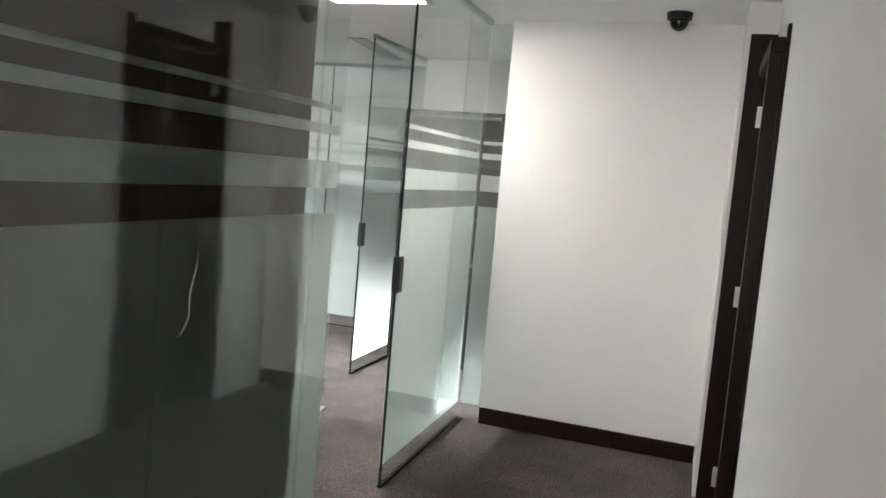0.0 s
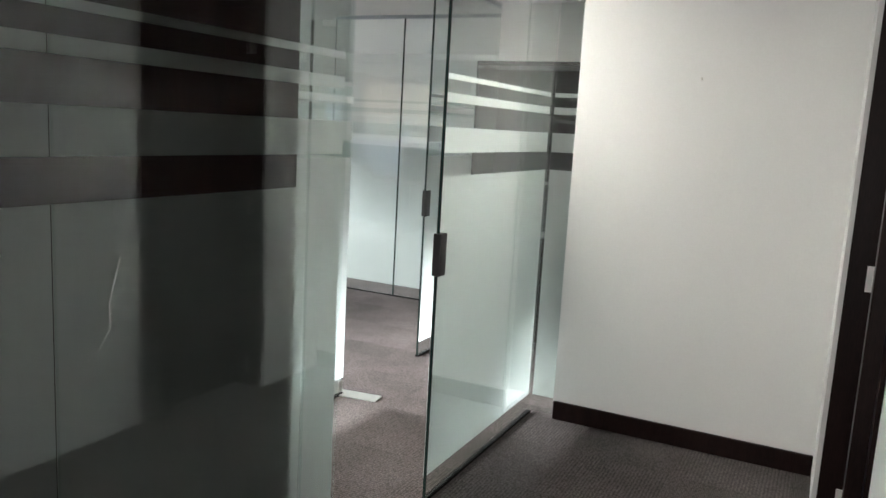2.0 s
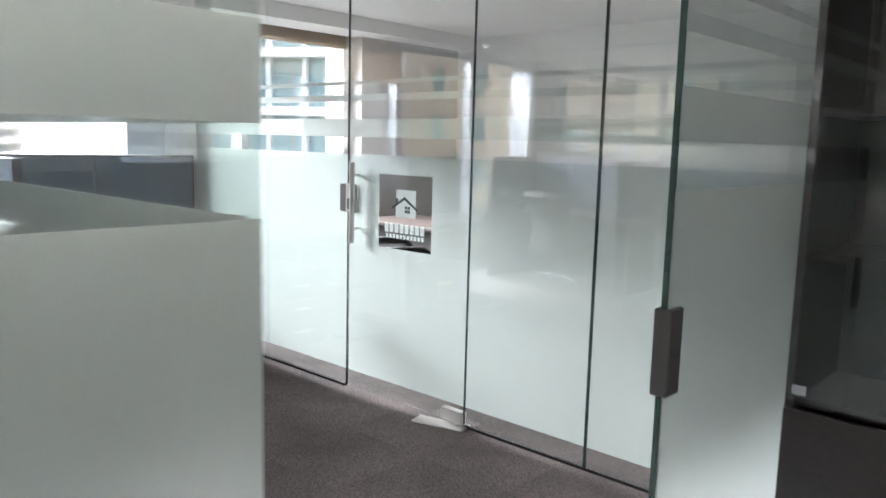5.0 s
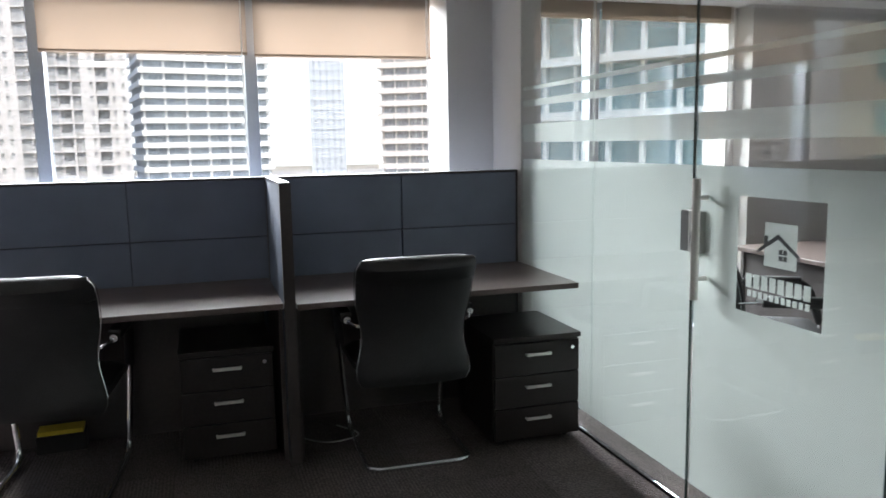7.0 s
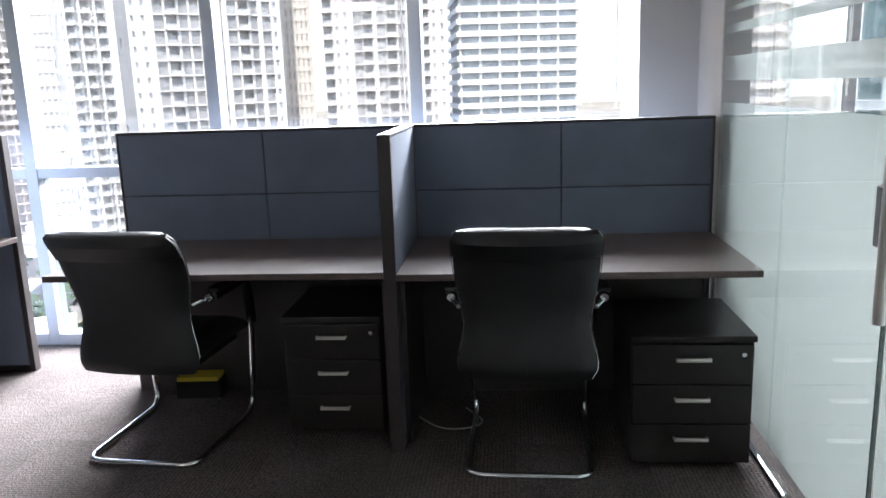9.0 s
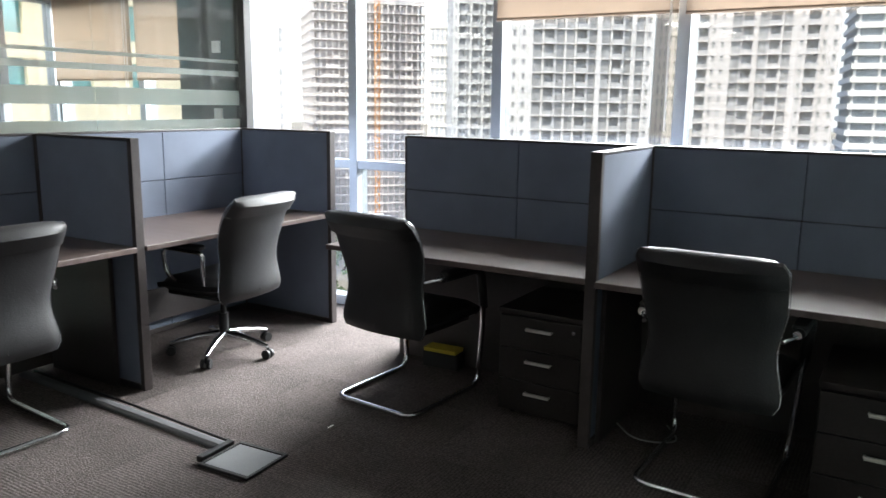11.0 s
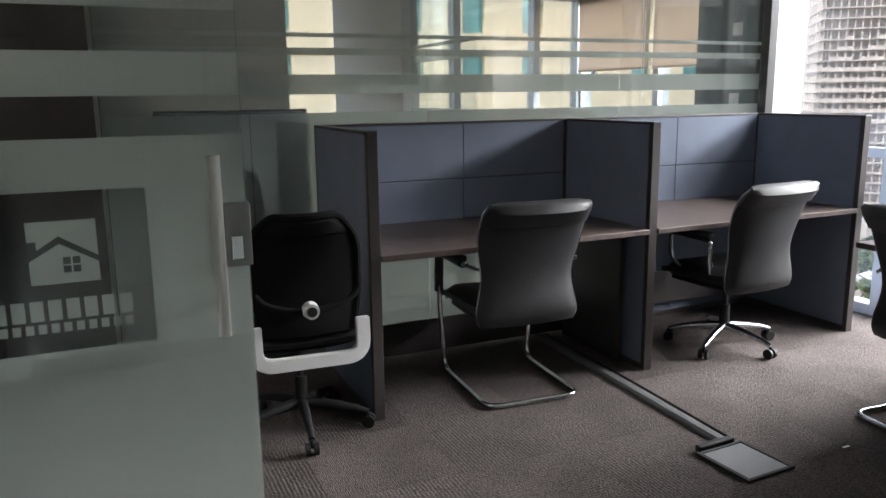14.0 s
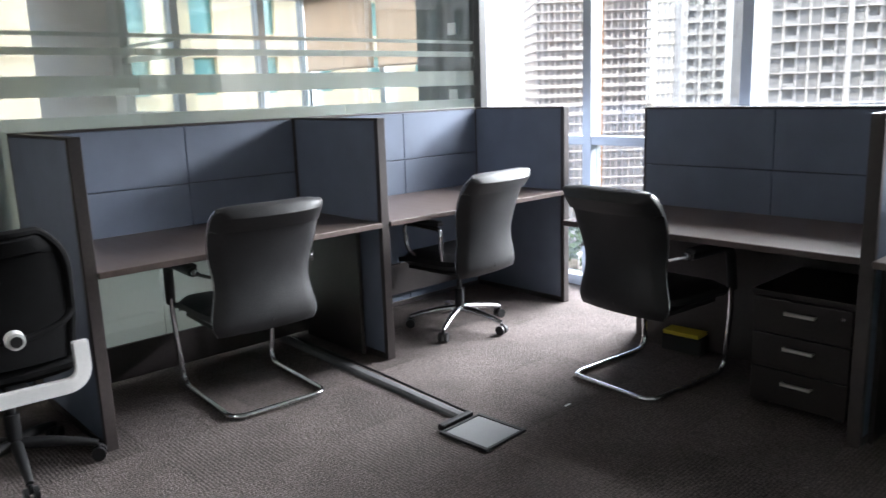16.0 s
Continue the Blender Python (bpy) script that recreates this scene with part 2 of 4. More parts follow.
def tube(bm, pts, r, n=10):
    rings, up = [], None
    for i, p in enumerate(pts):
        d = (pts[min(i + 1, len(pts) - 1)] - pts[max(i - 1, 0)]).normalized()
        if up is None:
            up = d.orthogonal().normalized()
        up = (up - d * up.dot(d)).normalized()
        side = d.cross(up)
        k_ = r[i] if isinstance(r, list) else r
        rings.append([bm.verts.new(p + k_ * (math.cos(a) * up + math.sin(a) * side)) for a in (2 * math.pi * k / n for k in range(n))])
    for a, b in zip(rings, rings[1:]):
        for k in range(n):
            bm.faces.new((a[k], a[(k + 1) % n], b[(k + 1) % n], b[k]))
    bm.faces.new(rings[0][::-1]); bm.faces.new(rings[-1])
    return bm


def pad(fn, thick, nu=10, nv=14):
    """A closed cushion round the sheet fn(u, v), u and v from -1 to 1, with rounded rims."""
    bm = bmesh.new()
    def grid(sign):
        rows = []
        for j in range(nv + 1):
            row = []
            for i in range(nu + 1):
                u, v = -1 + 2 * i / nu, -1 + 2 * j / nv
                p, q, s = fn(u, v), fn(min(1, u + 0.02), v), fn(u, min(1, v + 0.02))
                a = q - p if u < 0.99 else p - fn(u - 0.02, v)
                b = s - p if v < 0.99 else p - fn(u, v - 0.02)
                nrm = a.cross(b).normalized()
                rim = (1 - abs(u) ** 6) ** 0.5 * (1 - abs(v) ** 8) ** 0.5
                row.append(bm.verts.new(p + sign * nrm * thick * 0.5 * (0.25 + 0.75 * rim)))
            rows.append(row)
        return rows
    f, b = grid(1), grid(-1)
    for j in range(nv):
        for i in range(nu):
            bm.faces.new((f[j][i], f[j][i + 1], f[j + 1][i + 1], f[j + 1][i]))
            bm.faces.new((b[j][i], b[j + 1][i], b[j + 1][i + 1], b[j][i + 1]))
    ring = [(0, i) for i in range(nu)] + [(j, nu) for j in range(nv)] + [(nv, i) for i in range(nu, 0, -1)] + [(j, 0) for j in range(nv, 0, -1)]
    for k in range(len(ring)):
        (j0, i0), (j1, i1) = ring[k], ring[(k + 1) % len(ring)]
        bm.faces.new((f[j0][i0], b[j0][i0], b[j1][i1], f[j1][i1]))
    bmesh.ops.recalc_face_normals(bm, faces=bm.faces)
    return bm


def mesh_of(name, bm, mat, smooth=False):
    me = bpy.data.meshes.new(name)
    bm.to_mesh(me)
    bm.free()
    me.materials.append(mat)
    if smooth:
        for p in me.polygons:
            p.use_smooth = True
        me.set_sharp_from_angle(angle=radians(40))
    return me


def part(name, bm, mat, parent=None, label="", smooth=False, shadow=True):
    ob = new(name, mesh_of(name, bm, mat, smooth))
    ob.parent = parent
    ob.visible_shadow = shadow
    return tagged(ob, label)


def thing(name, label, category, group="", kind="", at=None):
    ob = new(name)
    if at is not None:
        ob.matrix_world = at
    return tagged(ob, label, category, group, kind)


def solid(name, rows, mat, label, category, bev=0.0):
    return tagged(part(name, boxes(*rows, bev=bev), mat), label, category, kind="structure")


# ---- large structure ----
TOP = 2.45
floor = thing("floor", "grey-brown loop-pile carpet tile floor", "floor", kind="structure")
part("subfloor", boxes((-4.95, -0.45, -7.15, 3.4, -0.2, -0.006), (-0.45, 4.2, -9.0, 3.4, -0.2, -0.006)), RUBBER, floor)
solid("ceiling", [(-5.1, -0.45, -7.2, 3.4, TOP, TOP + 0.2), (-0.45, 4.2, -9.0, 3.4, TOP, TOP + 0.2)], CEIL, "smooth white plastered ceiling", "ceiling")
solid("trim", [(-4.84, -4.42, -7.0, 3.4, 2.33, TOP), (-4.42, -1.46, -7.0, -6.55, 2.33, TOP)], CEIL, "white boxed bulkhead above the windows", "bulkhead")
# the corridor
solid("wall_corridor_end", [(1.2, 2.56, -2.04, -1.9, 0, TOP)], WALL, "plain white painted corridor wall with faint scuffs", "wall")
solid("wall_corridor_stub", [(2.482, 2.62, -2.56, -2.04, 0, TOP)], WALL, "narrow white wall return beside a dark door frame", "wall")
solid("wall_corridor_east", [(2.62, 2.78, -9.0, -3.25, 0, TOP)], WALL, "plain white painted corridor wall", "wall")
solid("wall_over_door", [(2.62, 2.78, -3.25, -2.5, 2.16, TOP)], WALL, "white wall above the dark wooden door", "wall")
solid("baseboard", [(1.205, 2.48, -2.058, -2.04, 0, 0.10)], MAHOGANY, "dark mahogany skirting board on the corridor wall", "skirting", bev=0.003)
solid("wall_back", [(-0.45, 4.2, -9.15, -9.0, 0, TOP)], WALL, "plain white painted wall", "wall")
solid("wall_far_east", [(4.0, 4.2, -9.0, 3.4, 0, TOP)], WALL, "plain white painted wall", "wall")
solid("wall_passage_end", [(0.08, 1.2, -0.46, -0.34, 0, TOP)], WALL, "white wall closing the inner passage", "wall")
solid("wall_passage_east", [(1.2, 1.34, -1.9, -0.2, 0, TOP)], WALL, "white side wall of the inner passage", "wall")
solid("wall_north", [(-5.1, 4.2, 3.2, 3.4, 0, TOP)], WALL, "white wall of the neighbouring office", "wall")
solid("wall_office_east", [(-0.02, 0.1, 0.02, 3.2, 0, TOP)], WALL, "white side wall of the neighbouring office", "wall")
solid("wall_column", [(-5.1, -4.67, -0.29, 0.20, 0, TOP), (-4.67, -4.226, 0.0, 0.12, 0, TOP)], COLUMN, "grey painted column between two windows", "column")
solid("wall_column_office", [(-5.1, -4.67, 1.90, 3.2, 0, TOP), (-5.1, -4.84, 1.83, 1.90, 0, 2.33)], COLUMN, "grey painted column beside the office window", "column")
core = thing("wall_wood_core", "dark mahogany clad wall behind the frosted glass", "wall", kind="structure")
part("cladding", boxes((-0.45, 0.02, -8.9, -4.405, 0, TOP), (0.02, 1.04, -8.9, -4.14, 0, TOP)), MAHOGANY, core)

solid("wall_core_end", [(-1.45, -0.452, -6.95, -4.80, 0, TOP)], COLUMN, "plain grey painted wall behind the frosted glass", "wall")

# ---- window wall ----
def window_bay(name, y0, y1, label):
    w = thing(name, label, "window", kind="structure")
    x = -4.92
    part("window_frame", boxes((x - 0.06, x + 0.06, y0 - 0.035, y0 + 0.035, 0.0, 2.33), (x - 0.06, x + 0.06, y0 + 0.035, y1 - 0.035, 0.0, 0.07), (x - 0.06, x + 0.06, y0 + 0.035, y1 - 0.035, 2.29, 2.33), bev=0.004), ALU, w, "grey aluminium window frame")
    part("transom", boxes((x - 0.055, x + 0.055, y0 + 0.036, y1 - 0.036, 1.0, 1.06), bev=0.004), ALU, w)
    part("pane", boxes((x - 0.006, x + 0.006, y0 + 0.036, y1 - 0.036, 1.06, 2.29)), PANE, w, "clear glass pane", shadow=False)
    part("pane", boxes((x - 0.006, x + 0.006, y0 + 0.036, y1 - 0.036, 0.07, 1.0)), PANE, w, "clear glass pane", shadow=False)
    return w


ys = [-7.03, -5.88, -4.67, -3.67, -2.555, -1.43, -0.30]
for i, (a, b) in enumerate(zip(ys, ys[1:])):
    window_bay("window_%d" % (i + 1), a, b, "tall aluminium window overlooking city towers")
for i, (a, b) in enumerate(((0.235, 0.80), (0.80, 1.86))):
    window_bay("window_%d" % (i + 20), a, b, "tall aluminium window of the neighbouring office")
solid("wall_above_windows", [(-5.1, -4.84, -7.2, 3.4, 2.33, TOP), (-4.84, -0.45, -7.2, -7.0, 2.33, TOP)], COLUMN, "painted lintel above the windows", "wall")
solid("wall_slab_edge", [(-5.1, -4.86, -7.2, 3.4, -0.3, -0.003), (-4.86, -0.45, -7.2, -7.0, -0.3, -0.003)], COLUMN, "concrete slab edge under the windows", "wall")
solid("wall_column_left", [(-4.86, -4.585, -4.43, -4.35, 0, TOP)], ALU, "grey aluminium infill at the end of the glass wall", "post")
solid("wall_post", [(-4.584, -4.515, -4.435, -4.335, 0, TOP)], DARKSTEEL, "dark grey post at the end of the glass wall", "post", bev=0.003)
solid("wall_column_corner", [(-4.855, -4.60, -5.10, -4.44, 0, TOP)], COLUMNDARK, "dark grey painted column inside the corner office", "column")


def south_bay(name, x0, x1):
    w = thing(name, "tall aluminium window of the corner office", "window", kind="structure")
    y = -7.08
    part("window_frame", boxes((x0 - 0.035, x0 + 0.035, y - 0.06, y + 0.06, 0.0, 2.33), (x0 + 0.035, x1 - 0.035, y - 0.06, y + 0.06, 0.0, 0.07), (x0 + 0.035, x1 - 0.035, y - 0.06, y + 0.06, 2.29, 2.33), bev=0.004), ALU, w, "grey aluminium window frame")
    part("transom", boxes((x0 + 0.036, x1 - 0.036, y - 0.055, y + 0.055, 1.0, 1.06), bev=0.004), ALU, w)
    part("pane", boxes((x0 + 0.036, x1 - 0.036, y - 0.006, y + 0.006, 1.06, 2.29)), PANE, w, "clear glass pane", shadow=False)
    part("pane", boxes((x0 + 0.036, x1 - 0.036, y - 0.006, y + 0.006, 0.07, 1.0)), PANE, w, "clear glass pane", shadow=False)


for i, (a, b) in enumerate(((-4.86, -4.37), (-4.37, -3.53), (-3.53, -2.5), (-2.5, -1.48))):
    south_bay("window_%d" % (i + 30), a, b)


def roller_blind(y0, y1, zb, x=-4.80, south=False):
    b = thing("roller_blind", "beige roller blind pulled part way down", "blind", "roller blinds")
    bm = bmesh.new()
    box(bm, x - 0.0015, x + 0.0015, y0, y1, zb, 2.34)
    part("cloth", bm, BLIND, b)
    part("bottom_bar", cyl(bmesh.new(), (x, y0, zb), (x, y1, zb), 0.009, n=10), BLIND, b, smooth=True)
    part("roller", cyl(bmesh.new(), (x + 0.0, y0, 2.36), (x, y1, 2.36), 0.028, n=14), GREYPL, b, smooth=True)
    for q in (-0.012, 0.012):
        part("pull_chain", tube(bmesh.new(), [Vector((x + 0.03 + q, y1 - 0.03, 2.34)), Vector((x + 0.032 + q, y1 - 0.032, 1.8)), Vector((x + 0.03 + q * 0.7, y1 - 0.03, 1.33))], 0.0022, 5), WHITEPL, b, "white bead pull chain")
    if south:
        b.matrix_world = pose(0, -11.76, 0, 0, 0, 90)


for a, b, z in ((-2.53, -1.45, 1.957), (-1.41, -0.355, 1.948), (0.26, 0.78, 2.222), (0.82, 1.84, 2.222), (-5.85, -5.115, 1.62), (-6.95, -5.91, 1.62)):
    roller_blind(a, b, z)

for a, b in ((-4.82, -4.39), (-4.35, -3.55)):
    roller_blind(a, b, 2.24, x=4.68, south=True)

# ---- glass partitions ----
BANDS = ((0.10, 1.335), (1.428, 1.527), (1.623, 1.659), (1.711, 1.732))


def slab_on(axis, c, a, b, z0, z1, t, off=0.0):
    return boxes((c + off - t / 2, c + off + t / 2, a, b, z0, z1)) if axis == "x" else boxes((a, b, c + off - t / 2, c + off + t / 2, z0, z1))


def glass_panel(parent, axis, c, a, b, side, z0=0.012, z1=TOP - 0.02, hole=None, dark=()):
    """One frameless sheet with its etched bands on one face. hole: a clear window in the film."""
    part("pane", slab_on(axis, c, a + 0.001, b - 0.001, z0, z1, 0.012), GLASS, parent, "clear glass sheet", shadow=False)
    for k in (a + 0.003, b - 0.003):
        if any(abs(k - e) < 0.01 for e in dark):
            part("edge", slab_on(axis, c, k - 0.0018, k + 0.0018, z0, z1, 0.0125), EDGE_DARK, parent, "dark polished glass edge")
    for lo, hi in BANDS:
        spans = [(a + 0.0015, b - 0.0015, lo, hi)]
        if hole and lo < hole[2] < hi:
            h0, h1, g0, g1 = hole
            spans = [(a + 0.0015, h0, lo, hi), (h1, b - 0.0015, lo, hi), (h0, h1, lo, g0), (h0, h1, g1, hi)]
        for s in spans:
            part("frosted_film", slab_on(axis, c, *s, 0.0012, side * 0.0075), FILM, parent, "etched translucent film")


def rails(parent, axis, c, a, b):
    part("floor_channel", slab_on(axis, c, a, b, 0.0, 0.011, 0.022), CHANNEL, parent)
    part("head_channel", slab_on(axis, c, a, b, TOP - 0.03, TOP - 0.001, 0.03), ALU, parent)


north = thing("wall_glass_north", "frameless glass wall with etched privacy bands", "glass wall", kind="structure")
for a, b in ((-4.224, -3.385), (-3.385, -2.6035), (-1.7075, -1.0), (-1.0, 0.05)):
    glass_panel(north, "y", 0.0, a, b, 1, dark=(-2.6035, -1.7075, -1.0))
rails(north, "y", 0.0, -4.224, -2.615)
rails(north, "y", 0.0, -1.70, 0.05)
south = thing("wall_glass_south", "frameless glass wall with etched privacy bands behind the desks", "glass wall", kind="structure")
for a, b in ((-4.51, -3.38), (-3.38, -2.11), (-2.11, -1.15), (-1.15, -0.47)):
    glass_panel(south, "y", -4.39, a, b, -1, dark=(-0.47,))
rails(south, "y", -4.39, -4.51, -0.47)
east = thing("wall_glass_east", "frameless glass wall between room and inner passage", "glass wall", kind="structure")
for a, b in ((-4.13, -3.3), (-3.3, -2.39), (-1.50, -0.015)):
    glass_panel(east, "x", 0.065, a, b, 1, dark=(-1.50,))
rails(east, "x", 0.065, -4.13, -2.39)
rails(east, "x", 0.065, -1.50, -0.015)
passage = thing("wall_glass_corridor", "frameless glass wall along the corridor with etched bands", "glass wall", kind="structure")
for a, b in ((-8.9, -7.2), (-7.2, -6.0), (-6.0, -4.93), (-4.93, -4.11), (-4.11, -3.93), (-3.262, -2.43), (-2.43, -2.03)):
    glass_panel(passage, "x", 1.06, a, b, -1, dark=(-3.262,))
glass_panel(passage, "y", -2.02, 1.07, 1.2, 1)
rails(passage, "x", 1.06, -8.9, -3.93)
rails(passage, "x", 1.06, -3.262, -2.03)
solid("wall_office_inner", [(-2.48, -2.36, -6.98, -5.40, 0, TOP)], WALL, "pale painted wall between the corner office and the room beside it", "wall")
inner = thing("wall_glass_meeting", "frameless glass wall of the office beyond", "glass wall", kind="structure")
glass_panel(inner, "x", -2.42, -5.38, -4.42, 1)
rails(inner, "x", -2.42, -5.38, -4.42)
slide = part("sliding_rail", cyl(bmesh.new(), (-1.93, -6.95, 2.17), (-1.93, -4.72, 2.17), 0.0125, n=14), STEEL, inner, "steel sliding door rail", smooth=True)
for y in (-6.5, -5.7, -4.95):
    part("rail_clamp", cyl(bmesh.new(), (-1.965, y, 2.17), (-1.90, y, 2.17), 0.024, n=14), STEEL, slide, smooth=True)


def box_lock(parent, axis, c, k, sgn, z0=0.945, z1=1.115):
    """The lock case clamped over a glass edge; sgn: the way from the edge into the sheet."""
    a, b = sorted((k - sgn * 0.004, k + sgn * 0.050))
    lock = part("lock_case", (boxes((c - 0.018, c + 0.018, a, b, z0, z1), bev=0.004) if axis == "x" else boxes((a, b, c - 0.022, c + 0.022, z0, z1), bev=0.004)), DARKSTEEL, parent, "dark satin metal lock case")
    return lock


box_lock(passage, "x", 1.06, -3.262, 1)
box_lock(east, "x", 0.065, -1.50, 1)
box_lock(north, "y", 0.0, -2.6065, -1, 1.013, 1.168)


def house_sign(parent, place, zc):
    """The printed sign in the film's clear window, drawn in the leaf's own plane, x to the right of its reader."""
    pale = bmesh.new()
    box(pale, -0.10, 0.045, -0.0006, 0.0006, zc - 0.025, zc + 0.12)
    bmesh.ops.translate(pale, verts=pale.verts, vec=(0.035, 0, 0))
    host = part("sign", pale, FILM, parent, "pale square sign with a house shape")
    host.location = place
    parent = host
    roof = bmesh.new()
    for s in (-1, 1):
        v = [roof.verts.new((x, y, z)) for y in (-0.0034, -0.0022) for x, z in ((-0.035, zc + 0.085), (-0.035 + s * 0.095, zc + 0.025), (-0.035 + s * 0.095, zc + 0.012), (-0.035, zc + 0.068))]
        for f in ((0, 1, 2, 3), (4, 7, 6, 5), (0, 4, 5, 1), (1, 5, 6, 2), (2, 6, 7, 3), (3, 7, 4, 0)):
            roof.faces.new([v[i] for i in f])
    box(roof, -0.10, -0.082, -0.0034, -0.0022, zc + 0.045, zc + 0.075)
    for i in (0, 1):
        for j in (0, 1):
            box(roof, -0.030 + i * 0.02, -0.014 + i * 0.02, -0.0034, -0.0022, zc + 0.0 + j * 0.02, zc + 0.016 + j * 0.02)
    bmesh.ops.translate(roof, verts=roof.verts, vec=(0.035, 0, 0))
    bmesh.ops.recalc_face_normals(roof, faces=roof.faces)
    part("house_shape", roof, INK, parent, "dark pitched roof and four small windows")
    bars = bmesh.new()
    for i in range(8):
        box(bars, -0.150 + i * 0.038, -0.122 + i * 0.038, -0.0006, 0.0006, zc - 0.11, zc - 0.062)
    part("lettering", bars, FILM, parent, "pale bars of lettering")
    small = bmesh.new()
    for i in range(11):
        box(small, -0.140 + i * 0.0265, -0.123 + i * 0.0265, -0.0006, 0.0006, zc - 0.14, zc - 0.118)
    part("small_lettering", small, FILM, parent, "small pale bars of lettering")


def glass_door(name, label, width, at, hole, hand=1, inset=0.085):
    """Leaf in its own plane y = 0: pivot at x = 0, free edge at x = hand * width, read from -y."""
    d = thing(name, label, "glass door", kind="structure", at=at)

    def bx(x0, x1, *rest):
        lo, hi = sorted((hand * x0, hand * x1))
        return boxes((lo, hi, *rest), bev=0.003)

    lo, hi = sorted((hand * 0.004, hand * width))
    h0, h1 = sorted((hand * hole[0], hand * hole[1]))
    glass_panel(d, "y", 0.0, lo, hi, 1, z0=0.012, z1=TOP - 0.035, hole=(h0, h1, hole[2], hole[3]))
    xh = hand * (width - inset)
    for s in (-1, 1):
        y = s * 0.055
        hd = part("handle", cyl(bmesh.new(), (xh, y, 0.85), (xh, y, 1.29), 0.015, n=18), STEEL, d, "brushed steel pull bar", smooth=True)
        for z in (0.925, 1.22):
            part("standoff", cyl(bmesh.new(), (xh, s * 0.007, z), (xh, y, z), 0.009, n=12), STEEL, hd, smooth=True)
    lock = part("lock_case", bx(width - 0.06, width + 0.004, -0.024, 0.024, 1.013, 1.168), LOCKGREY, d, "dull grey metal lock case")
    part("key_plate", bx(width - 0.047, width - 0.016, -0.030, -0.0225, 1.03, 1.09), CHROME, lock)
    part("cylinder", cyl(bmesh.new(), (hand * (width - 0.032), -0.036, 1.068), (hand * (width - 0.032), -0.028, 1.068), 0.009, n=14), CHROME, lock, smooth=True)
    part("pivot_patch", bx(0.0, 0.14, -0.019, 0.019, 0.014, 0.075), STEEL, d, "steel pivot clamp")
    part("top_patch", bx(0.0, 0.14, -0.019, 0.019, TOP - 0.09, TOP - 0.034), STEEL, d)
    house_sign(d, ((h0 + h1) / 2, 0.0085, 0), (hole[2] + hole[3]) / 2)
    return d


# one leaf swung open into the room, one closed
glass_door("door_1", "open frosted glass door with steel pull bar and house sign", 0.822, pose(0.056, -2.385, 0, 0, 0, 180), (0.205, 0.59, 0.845, 1.218), inset=0.08)
glass_door("door_2", "closed frosted glass door with steel pull bar and house sign", 0.895, pose(-1.705, 0, 0, 0, 0, 0), (0.262, 0.657, 0.842, 1.236), -1)


def floor_spring(x, y, turn):
    p = thing("floor_spring", "steel floor spring cover plate under a glass door", "floor spring", "floor springs", at=pose(x, y, 0.0, 0, 0, turn))
    part("cover_plate", boxes((-0.05, 0.24, -0.05, 0.05, 0.001, 0.007), bev=0.002), STEEL, p)
    part("spindle", cyl(bmesh.new(), (0, 0, 0.007), (0, 0, 0.02), 0.014, n=14), STEEL, p, smooth=True)


floor_spring(0.05, -2.385, 8)
floor_spring(-1.72, -0.03, 195)

# ---- dark wooden door at the corridor ----
SCUFF = [(1.068, -4.779, 1.214), (1.068, -4.809, 1.119), (1.068, -4.806, 1.064), (1.068, -4.837, 1.021), (1.068, -4.858, 1.02)]
part("scuff", tube(bmesh.new(), [Vector(p) for p in SCUFF], 0.0009, 5), GREYPL, passage, "white scratch in the film")
wd = thing("door_3", "dark mahogany door in its frame with steel hinges", "door", kind="structure")
part("door_frame", boxes((2.555, 2.70, -2.56, -2.50, 0, 2.10), (2.555, 2.70, -3.25, -3.18, 0, 2.10), (2.555, 2.70, -3.25, -2.50, 2.10, 2.16), bev=0.004), MAHOGANY, wd, "dark mahogany frame")
part("architrave", boxes((2.50, 2.67, -2.575, -2.561, 0, 2.3), (2.605, 2.62, -3.31, -3.25, 0, 2.2), bev=0.003), MAHOGANY, wd)
part("door_stop", boxes((2.615, 2.63, -2.585, -2.576, 0, 2.10), (2.645, 2.655, -2.583, -2.576, 0, 2.10), bev=0.002), MAHOGANY, wd)
part("leaf", boxes((2.66, 2.70, -3.18, -2.56, 0.008, 2.095), bev=0.003), MAHOGANY, wd, "dark mahogany door leaf")
for z in (0.13, 1.04, 1.91):
    hg = part("hinge", boxes((2.566, 2.592, -2.5825, -2.5765, z - 0.05, z + 0.05)), HINGE, wd, "steel butt hinge")
    part("knuckle", cyl(bmesh.new(), (2.594, -2.585, z - 0.05), (2.594, -2.585, z + 0.05), 0.007, n=12), STEEL, hg, smooth=True)

dome = thing("security_camera", "black dome security camera on the ceiling", "security camera", at=pose(2.15, -2.3, TOP))
bm = cyl(bmesh.new(), (0, 0, -0.035), (0, 0, 0), 0.062, 0.066, n=24)
part("base", bm, PLASTIC, dome, smooth=True)
bm = bmesh.new()
bmesh.ops.create_uvsphere(bm, u_segments=20, v_segments=12, radius=0.048)
bmesh.ops.transform(bm, verts=bm.verts, matrix=Matrix.Translation((0, 0, -0.045)))
part("dome", bm, surface("smoked_dome", (0.01, 0.01, 0.011), 0.1, var=0.1, bump=0.0), dome, "glossy smoked dome", smooth=True)
nail = tagged(part("nail", cyl(bmesh.new(), (1.80, -2.04, 1.815), (1.80, -2.056, 1.822), 0.004, n=8), STEEL), "small steel nail in the white wall", "nail")


